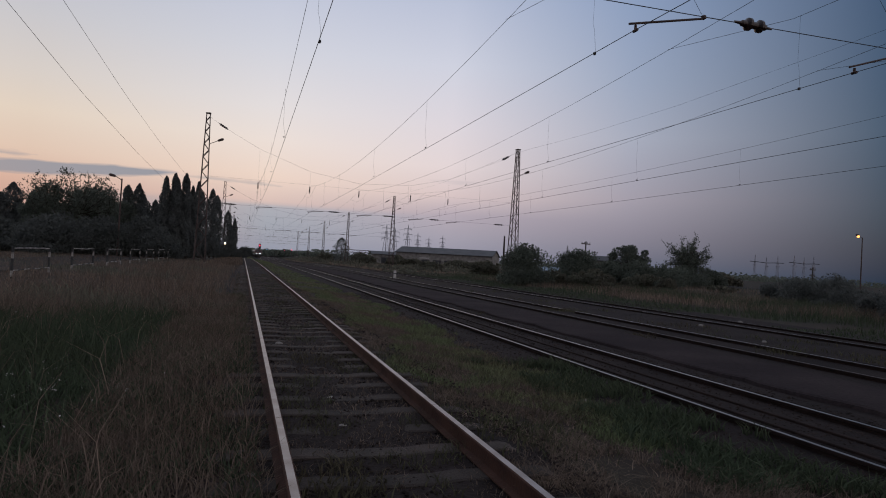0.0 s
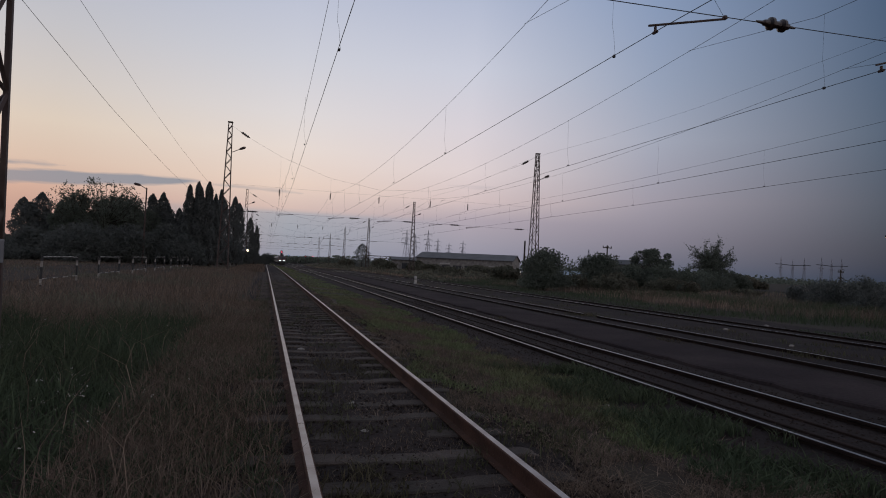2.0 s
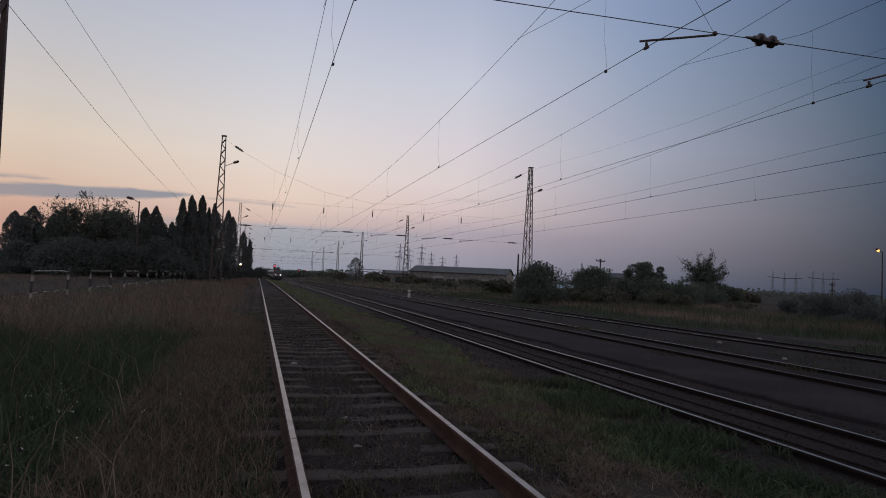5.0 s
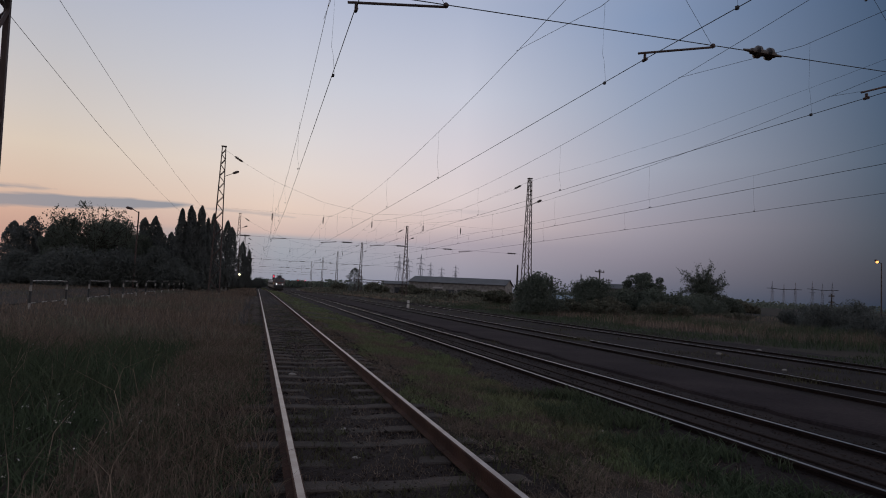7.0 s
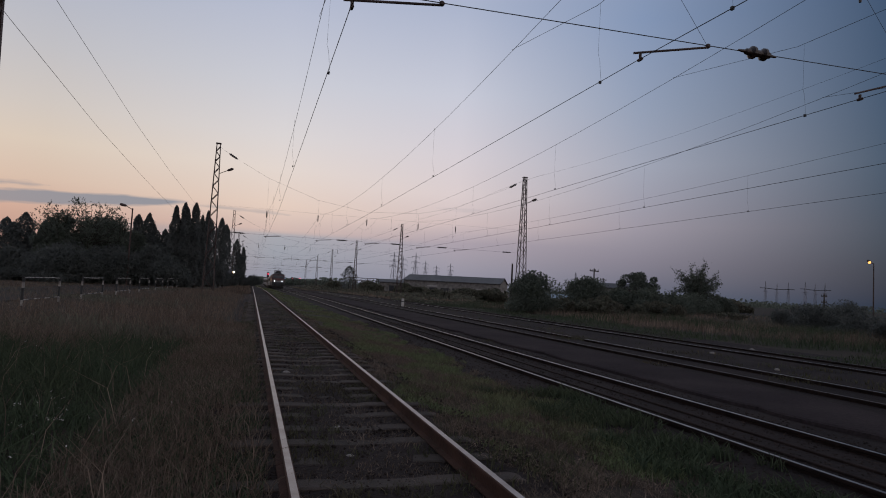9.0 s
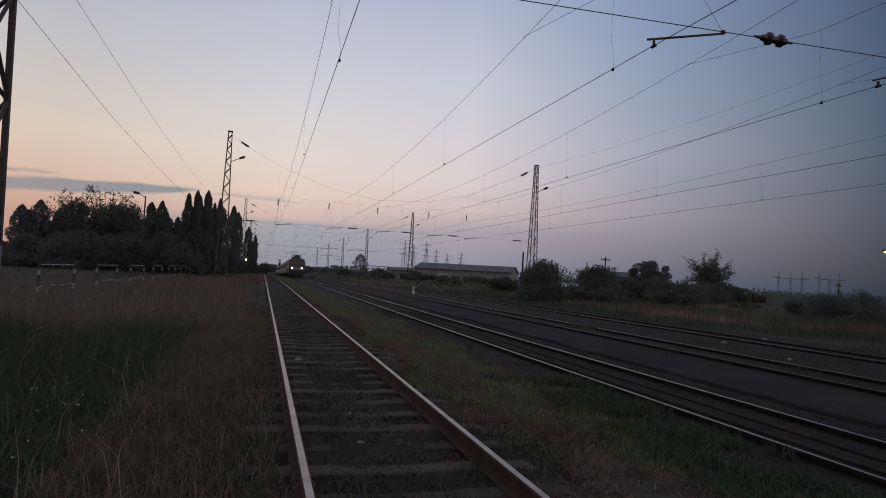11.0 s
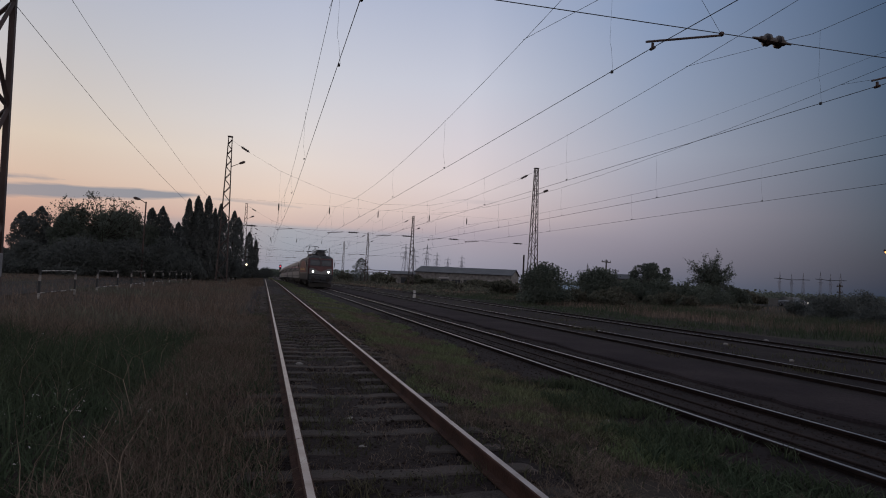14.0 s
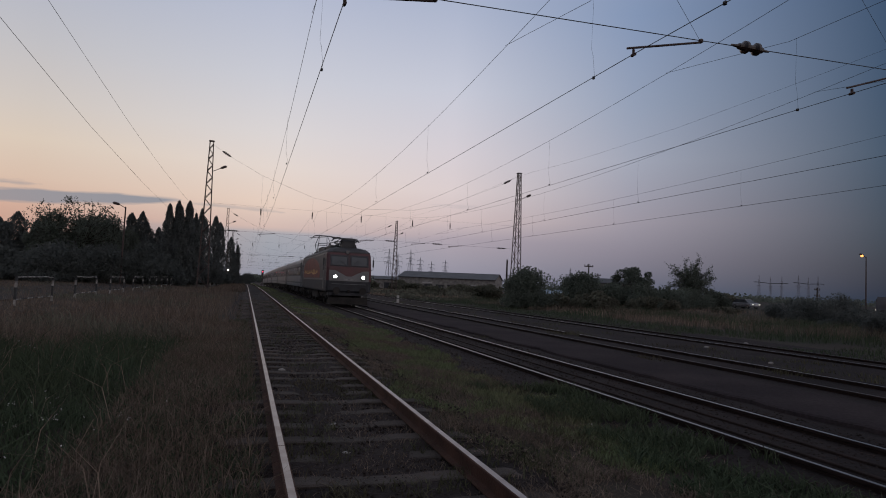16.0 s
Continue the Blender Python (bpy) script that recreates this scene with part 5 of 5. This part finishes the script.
def make_car():
    e = thing("car", Matrix(), "silver estate car with its headlights lit on the road", "car", "cars on the road")
    bm = loft(bmesh.new(), [(0.28, 0.80, 2.05, 0.2), (0.5, 0.87, 2.15, 0.3), (0.78, 0.87, 2.12, 0.35), (0.92, 0.82, 2.0, 0.35)])
    part("body", bm, M_CARP, e)
    bm = bmesh.new()
    side = [(-1.25, 0.90), (-0.55, 1.40), (1.35, 1.42), (1.95, 0.95)]
    a = [bm.verts.new((-0.74 + (0.12 if z > 1 else 0), y, z)) for y, z in side]
    b = [bm.verts.new((0.74 - (0.12 if z > 1 else 0), y, z)) for y, z in side]
    for k in range(4):
        bm.faces.new((a[k], a[(k + 1) % 4], b[(k + 1) % 4], b[k]))
    bm.faces.new(a)
    bm.faces.new(b)
    bmesh.ops.recalc_face_normals(bm, faces=bm.faces)
    part("cabin", bm, M_GLASS, e, "dark glazed cabin")
    bm = bmesh.new()
    box(bm, -0.62, 0.62, -0.5, 1.32, 1.40, 1.45, 0.02)
    part("roof", bm, M_CARP, e)
    for q in (-1, 1):
        for y in (-1.3, 1.35):
            bm = bmesh.new()
            turned(bm, (q * 0.68, y, 0.31), (q * 0.89, y, 0.31), [(0, 0.31), (0.8, 0.31), (1, 0.27)], 16)
            w = part("wheel", bm, M_TYRE, e)
            bm = bmesh.new()
            turned(bm, (q * 0.885, y, 0.31), (q * 0.90, y, 0.31), [(0, 0.19), (1, 0.17)], 12)
            part("rim", bm, M_RING, w)
        bm = bmesh.new()
        box(bm, q * 0.62 - 0.14, q * 0.62 + 0.14, -2.17, -2.08, 0.62, 0.76, 0.02)
        part("headlight", bm, M_HEADCAR, e, "lit headlight")
    return e


M_HEADCAR = glow("car_headlight_glow", (1.0, 0.95, 0.8), 0.5)
car = make_car()
cars = [car, copy_thing(car, Matrix()), copy_thing(car, Matrix())]


def make_truck():
    e = thing("box_truck", Matrix(), "dark box truck driving on the road", "truck")
    bm = bmesh.new()
    box(bm, -1.2, 1.2, -3.6, 1.2, 0.9, 3.3, 0.05)
    part("cargo_box", bm, M_TRUCK, e)
    bm = loft(bmesh.new(), [(0.5, 1.1, 0.9, 0.15), (1.5, 1.12, 0.95, 0.15), (2.5, 1.05, 0.75, 0.15)])
    c = part("cab", bm, M_TRUCK, e)
    c.location.y = 2.3
    bm = bmesh.new()
    box(bm, -0.95, 0.95, 0.80, 0.93, 1.55, 2.25, 0.03)
    part("windscreen", bm, M_GLASS, c)
    for q in (-1, 1):
        bm = bmesh.new()
        box(bm, q * 0.8 - 0.14, q * 0.8 + 0.14, 0.90, 1.0, 0.75, 0.95, 0.02)
        part("headlight", bm, M_HEADCAR, c)
        for y in (-2.6, 2.2):
            bm = bmesh.new()
            turned(bm, (q * 0.85, y, 0.45), (q * 1.15, y, 0.45), [(0, 0.45), (0.85, 0.45), (1, 0.38)], 16)
            part("wheel", bm, M_TYRE, e)
    return e


truck = make_truck()

# ---- fence, posts, poles ----
M_FENCE = mat("flaking_white_paint", (0.36, 0.34, 0.31), 0.8, 0, 14, 0.5, 0.2, 4, (0.12, 0.10, 0.09))


def make_fence():
    for k in range(-1, 8):
        y0 = 25.0 + 8.0 * k
        g = 0.0
        e = thing("barrier_fence", pose(-7.45, y0, g), "black and white banded pipe barrier in dry grass", "fence", "barriers along the yard road")
        rnd = random.Random(k + 5)
        L = 4.35
        for y in (0, L):
            for n in range(6):
                bm = bmesh.new()
                box(bm, -0.034, 0.034, y - 0.034, y + 0.034, -0.15 + 0.21 * n, -0.15 + 0.21 * (n + 1) - (0.0 if n < 5 else 0.03))
                part("post", bm, M_FENCE if n in (1, 4) else M_BLACK, e)
        for z in (1.04, 0.27):
            n = 7
            for j in range(n):
                bm = bmesh.new()
                sagz = rnd.uniform(-0.01, 0.01)
                bar(bm, (0, L * j / n, z + sagz), (0, L * (j + 1) / n, z + sagz), 0.02, 8)
                part("rail", bm, M_FENCE if (j % 2 == 0 or z > 1) else M_BLACK, e)


make_fence()


def marker_post(x, y, h):
    g = ground_z(x, y)
    e = thing("marker_post", pose(x, y, g), "short white marker post between the tracks", "post")
    part("shaft", loft(bmesh.new(), [(-0.2, 0.12, 0.10, 0.03), (h * 0.9, 0.11, 0.09, 0.03), (h, 0.07, 0.06, 0.02)]), M_WHITE, e)
    bm = bmesh.new()
    box(bm, -0.125, 0.125, -0.105, 0.105, h * 0.55, h * 0.66)
    part("band", bm, M_BLACK, e)


marker_post(13.6, 56.5, 0.72)


def lamp_pole(x, y, top, reach, lit, label):
    g = ground_z(x, y)
    e = thing("street_lamp", pose(x, y, g), label, "street lamp")
    bm = bmesh.new()
    bar(bm, (0, 0, -0.2), (0, 0, top - g), 0.11, 10, 0.07)
    part("pole", bm, M_MAST, e)
    bm = bmesh.new()
    bar(bm, (0, 0, top - g - 0.15), (reach, 0, top - g + 0.25), 0.04)
    arm = part("arm", bm, M_MAST, e)
    bm = bmesh.new()
    s = 1 if reach > 0 else -1
    turned(bm, (reach * 0.85, 0, top - g + 0.22), (reach + s * 0.6, 0, top - g + 0.36), [(0, 0.06), (0.2, 0.14), (0.8, 0.16), (1, 0.06)], 10)
    part("lamp_head", bm, M_MAST, arm)
    if lit:
        bm = bmesh.new()
        bmesh.ops.create_icosphere(bm, subdivisions=2, radius=0.20, matrix=Matrix.Translation((reach + s * 0.2, -0.05, top - g + 0.10)))
        part("bulb", bm, M_SODIUM, arm, "glowing orange bulb")


M_SODIUM = glow("sodium_lamp_glow", (1.0, 0.38, 0.10), 2.4)
lamp_pole(88.0, 70, 8.5, -0.7, True, "tall street lamp with a lit orange lamp")
lamp_pole(-12.7, 75, 8.4, -0.7, False, "dark pole with an unlit lamp arm")


def utility_pole(x, y, top, arms):
    g = ground_z(x, y)
    e = thing("utility_pole", pose(x, y, g, 0, 0, 20), "dark wooden utility pole with cross arms", "pole")
    bm = bmesh.new()
    bar(bm, (0, 0, -0.2), (0, 0, top - g), 0.17, 8, 0.12)
    part("pole", bm, M_BARK, e)
    for k in range(arms):
        bm = bmesh.new()
        z = top - g - 0.5 - 1.3 * k
        box(bm, -1.3, 1.3, -0.08, 0.08, z - 0.09, z + 0.09)
        a = part("cross_arm", bm, M_BARK, e)
        for x2 in (-1.2, -0.4, 0.4, 1.2):
            bm = bmesh.new()
            sheds(bm, (x2, 0, z + 0.08), (x2, 0, z + 0.38), 0.09, 2)
            part("insulator", bm, M_INSUL, a)


utility_pole(65, 110, 7.0, 1)
utility_pole(91.5, 150, 6.6, 1)
utility_pole(118, 105, 4.6, 2)
utility_pole(38.8, 90, 5.9, 0)

# ---- hut, shed, signals, pylons ----
def gable_house(name, m, w, l, h, ridge, wall, roof, label, cat, openings=()):
    """Walls w by l, a ridge along the length, and boxes for openings on the front (-y)."""
    e = thing(name, m, label, cat)
    for nm, x0, x1, y0, y1 in (("front", -l / 2, l / 2, -w / 2, -w / 2 + 0.3), ("back", -l / 2, l / 2, w / 2 - 0.3, w / 2), ("end", -l / 2, -l / 2 + 0.3, -w / 2 + 0.3, w / 2 - 0.3), ("end", l / 2 - 0.3, l / 2, -w / 2 + 0.3, w / 2 - 0.3)):
        bm = bmesh.new()
        box(bm, x0, x1, y0, y1, -0.5, h)
        part("wall", bm, wall, e)
    o = 0.4
    for s in (-1, 1):
        bm = bmesh.new()
        a = [(-l / 2 - o, s * (w / 2 + o), h - 0.05), (l / 2 + o, s * (w / 2 + o), h - 0.05), (l / 2 + o, 0, ridge), (-l / 2 - o, 0, ridge)]
        lo = [bm.verts.new(v) for v in a]
        hi = [bm.verts.new((x, y, z + 0.15)) for x, y, z in a]
        for k in range(4):
            bm.faces.new((lo[k], lo[(k + 1) % 4], hi[(k + 1) % 4], hi[k]))
        bm.faces.new(lo)
        bm.faces.new(hi)
        bmesh.ops.recalc_face_normals(bm, faces=bm.faces)
        part("roof", bm, roof, e)
    for s in (-1, 1):
        bm = bmesh.new()
        x = s * (l / 2 - 0.15)
        slab2 = [(-w / 2, h), (w / 2, h), (0, ridge)]
        a = [bm.verts.new((x - 0.15, y, z)) for y, z in slab2]
        b = [bm.verts.new((x + 0.15, y, z)) for y, z in slab2]
        bm.faces.new(a)
        bm.faces.new(b)
        for k in range(3):
            bm.faces.new((a[k], a[(k + 1) % 3], b[(k + 1) % 3], b[k]))
        bmesh.ops.recalc_face_normals(bm, faces=bm.faces)
        part("gable", bm, wall, e)
    for x, w2, z0, z1, mt, nm in openings:
        bm = bmesh.new()
        box(bm, x - w2 / 2, x + w2 / 2, -w / 2 - 0.05, -w / 2 + 0.02, z0, z1)
        part(nm, bm, mt, e)
    return e


shed_gap = [(-13 + 3.7 * k, 2.6, 1.2, 2.4, M_GLASS, "window") for k in range(8)] + [(-6.0, 3.2, 2.7, 3.1, M_WHITE, "sign_bar"), (9.5, 2.6, 2.2, 2.6, M_WHITE, "sign_bar")]
gable_house("warehouse", pose(63.9, 193.3, -0.7, 0, 0, -32), 14, 31, 4.4, 6.3, M_CONC, M_ROOF, "long low warehouse with a dark sheet roof", "warehouse", shed_gap)
gable_house("shed", pose(50.5, 214, -0.7, 0, 0, -10), 8, 15, 3.4, 4.4, M_CONC, M_ROOF, "low concrete shed with a flat gable roof", "shed", [(-3, 2.4, 0, 2.4, M_DARK, "door"), (3, 1.6, 1.2, 2.2, M_GLASS, "window")])
gable_house("shed", pose(70, 112, -0.7, 0, 0, -20), 5, 9, 4.0, 4.9, M_CONC, M_ROOF, "small shed behind bushes", "shed", [(0, 1.6, 1.2, 2.2, M_GLASS, "window")])
M_BLUE = mat("pale_blue_sheet", (0.25, 0.33, 0.40), 0.5, 0.1, 8, 0.1, 0.1, 0.6)
gable_house("hall", pose(79, 152, -1.9, 0, 0, -25), 6, 9, 2.4, 3.4, M_BLUE, M_BLUE, "pale blue sheet metal hall", "hall", [(0, 2.0, 0, 2.0, M_DARK, "door")])
hut = gable_house("trackside_hut", pose(-4.6, 140, -0.15), 2.4, 2.4, 2.5, 3.2, M_CONC, M_ROOF, "small concrete trackside hut with a wall lamp", "hut", [(-0.3, 0.8, 0.0, 2.0, M_DARK, "door")])
bm = bmesh.new()
bar(bm, (0.9, -1.2, 2.75), (1.25, -1.5, 2.85), 0.03)
hut_lamp = part("wall_lamp", bm, M_MAST, hut)
bm = bmesh.new()
bmesh.ops.create_icosphere(bm, subdivisions=2, radius=0.17, matrix=Matrix.Translation((1.3, -1.55, 2.80)))
part("bulb", bm, glow("wall_lamp_glow", (1.0, 0.80, 0.5), 6.0), hut_lamp, "lit warm bulb")

M_SIGRED = glow("signal_red_glow", (1.0, 0.05, 0.10), 3.0)
M_SIGBLUE = glow("signal_blue_glow", (0.3, 0.6, 1.0), 1.6)


def signal(x, y, z, glowmat, label):
    g = ground_z(x, y)
    e = thing("railway_signal", pose(x, y, g), label, "signal", "signals of the yard")
    bm = bmesh.new()
    bar(bm, (0, 0.15, -0.2), (0, 0.15, z - g + 0.3), 0.07, 8)
    part("post", bm, M_MAST, e)
    bm = bmesh.new()
    box(bm, -0.25, 0.25, -0.05, 0.15, z - g - 0.7, z - g + 0.4, 0.05)
    head = part("signal_head", bm, M_BLACK, e)
    bm = bmesh.new()
    turned(bm, (0, -0.05, z - g), (0, -0.16, z - g), [(0, 0.09 + y / 3600), (1, 0.08 + y / 3600)], 12)
    part("lens", bm, glowmat, head)


signal(3.95, 150, 2.75, M_SIGRED, "slim trackside signal showing red")
signal(29.7, 400, 3.3, M_SIGRED, "distant yard signal showing red")
signal(25.3, 400, 2.9, M_SIGRED, "distant yard signal showing red")
signal(20.8, 400, 2.9, M_SIGBLUE, "distant yard signal showing blue")
signal(15.5, 420, 3.0, M_SIGBLUE, "distant yard signal showing blue")


def gantry(x0, x1, y, z):
    e = thing("loading_gantry", pose(0, y, ground_z(x0, y)), "low dark steel pipe gantry by the yard", "gantry")
    for x in (x0, (x0 + x1) / 2, x1):
        bm = bmesh.new()
        bar(bm, (x, 0, -0.2), (x, 0, z), 0.14)
        part("post", bm, M_MAST, e)
    for zz in (z, z - 0.9):
        bm = bmesh.new()
        bar(bm, (x0 - 1, 0, zz), (x1 + 1, 0, zz), 0.12)
        part("beam", bm, M_MAST, e)
    bm = bmesh.new()
    n = 8
    for k in range(n):
        a, b = x0 + (x1 - x0) * k / n, x0 + (x1 - x0) * (k + 1) / n
        bar(bm, (a, 0, z if k % 2 else z - 0.9), (b, 0, z - 0.9 if k % 2 else z), 0.06, 4)
    part("bracing", bm, M_MAST, e)


gantry(36, 49, 235, 4.6)


def pylon(x, y, top, turn, spread=5.5, arms=3, foot=0.085):
    g = -0.9
    H = top - g
    e = thing("power_pylon", pose(x, y, g, 0, 0, turn), "grey lattice power pylon in the distance", "pylon", "power line pylons")
    t = H * 0.0026 + 0.02
    w0, w1 = H * foot, H * 0.02
    for sx in (-1, 1):
        for sy in (-1, 1):
            bm = bmesh.new()
            bar(bm, (sx * w0, sy * w0, 0), (sx * w1, sy * w1, H * 0.72), t * 1.3, 4)
            bar(bm, (sx * w1, sy * w1, H * 0.72), (0, 0, H), t, 4)
            part("leg", bm, M_PYLON, e)
    bm = bmesh.new()
    n = 10
    for k in range(n):
        a, b = H * 0.8 * k / n, H * 0.8 * (k + 1) / n
        wa, wb = w0 + (w1 - w0) * min(1, a / (H * 0.72)), w0 + (w1 - w0) * min(1, b / (H * 0.72))
        for s in (-1, 1):
            bar(bm, (-wa, s * wa, a), (wb, s * wb, b), t * 0.7, 4)
            bar(bm, (wa, s * wa, a), (-wb, s * wb, b), t * 0.7, 4)
    part("bracing", bm, M_PYLON, e)
    for k in range(arms):
        z = H * (0.60 + 0.14 * k)
        L = spread * (1.0 - 0.12 * abs(k - 1))
        bm = bmesh.new()
        for s in (-1, 1):
            bar(bm, (0, 0, z + H * 0.03), (s * L, 0, z), t, 4)
            bar(bm, (0, 0, z), (s * L, 0, z), t, 4)
            bar(bm, (s * L, 0, z), (s * L, 0, z - 1.6), t * 0.8, 4)
        part("cross_arm", bm, M_PYLON, e)


for x, y, top in ((100.2, 450, 26.8), (108, 455, 24.5), (129.4, 500, 30.2), (165.5, 600, 28.7), (180, 610, 25.5), (198, 620, 28.5)):
    pylon(x, y, top, 35)
for k in range(3):
    pylon(682 + 20 * k, 700, 36 - 2 * (k == 1), 10, 5.5, 1, 0.045)
    pylon(752 + 18 * k, 700, 39 - 2 * (k == 1), 10, 7.5, 1, 0.045)
pylon(166, 300, 14, 20, 4, 2)
pylon(172, 310, 14, 20, 4, 2)


def power_lines():
    e = thing("power_line", pose(0, 0, 0), "thin sagging power lines far away", "power line")
    for pts in ([(682, 700, 26), (702, 700, 25), (722, 700, 26)], [(752, 700, 28), (770, 700, 27), (788, 700, 28)]):
        bm = bmesh.new()
        tube(bm, [(pts[0][0] - 10, 699, pts[0][2])] + pts + [(pts[-1][0] + 10, 699, pts[-1][2])], 0.42, 4)
        part("strand", bm, M_WIRE, e)


power_lines()


# spare rails and small litter
def extras():
    for x in (6.30, 6.78):
        e = thing("spare_rail", pose(x, 0, -0.345), "rusty spare rail lying between the running rails", "rail", "spare rails")
        bm = bmesh.new()
        rail_mesh(bm, 1.0, 44.0)
        for f in bm.faces:
            f.material_index = 0
        part("rail_length", bm, M_RAILDARK, e)
    r = random.Random(3)
    for k, (x, y, s) in enumerate([(0.72, 11.2, 0.16), (0.15, 4.65, 0.10), (1.05, 7.05, 0.09), (1.0, 5.9, 0.08), (5.0, 8.9, 0.08), (14.6, 14.5, 0.14), (16.2, 19.0, 0.2), (20.3, 21.5, 0.22), (4.6, 7.6, 0.09)]):
        bm = bmesh.new()
        s *= 0.5
        bmesh.ops.create_icosphere(bm, subdivisions=2, radius=s)
        for v in bm.verts:
            v.co *= 1 + 0.35 * noise.noise(v.co * 8 / s * 0.1 + Vector((k, 0, 0)))
            v.co.z *= 0.6
        ob = part("stone", bm, M_CONC)
        tagged(ob, "pale broken stone lying on the track bed", "stone", "loose stones")
        ob.location = (x, y, ground_z(x, y) + s * 0.25)
        ob.rotation_euler.z = r.uniform(0, 6)


extras()


# ---- what moves ----
SPEED, FRONT_END = 17.5, 42.0     # metres a second; the loco's front at the end


def ride(offset):
    rows = []
    for k in range(33):
        t = k * 0.5
        y = FRONT_END + SPEED * (16.0 - t) + offset
        x = TRACKS[1][0] + bend(y)
        grade = math.degrees(math.atan2(fall(y + 5) - fall(y - 5), 10))
        turn = -math.degrees(math.atan2(bend(y + 5) - bend(y - 5), 10))
        rows.append((t, pose(x, y, TRACKS[1][1] + fall(y), grade, 0, turn)))
    return rows


def drive(x, y_at, t_at, v, z, turn=0):
    return [(t, pose(x, y_at - v * (t - t_at), z, 0, 0, turn)) for t in (0.0, 4.0, 8.0, 12.0, 16.0)]


def motions():
    walk(loco, ride(9.55))
    for k, c in enumerate(coaches):
        walk(c, ride(9.55 + 9.9 + 0.5 + 12.3 + 24.85 * k))
    road_z = ground_z(77, 0) + 0.07
    walk(cars[0], drive(75.0, 78.7, 8.0, 16.4, road_z))
    walk(cars[1], drive(75.0, 74.5, 14.0, 16.4, road_z))
    walk(cars[2], drive(75.0, 79.6, 16.0, 17.0, road_z))
    walk(truck, drive(79.0, 57.5, 16.0, -9.0, road_z))

motions()
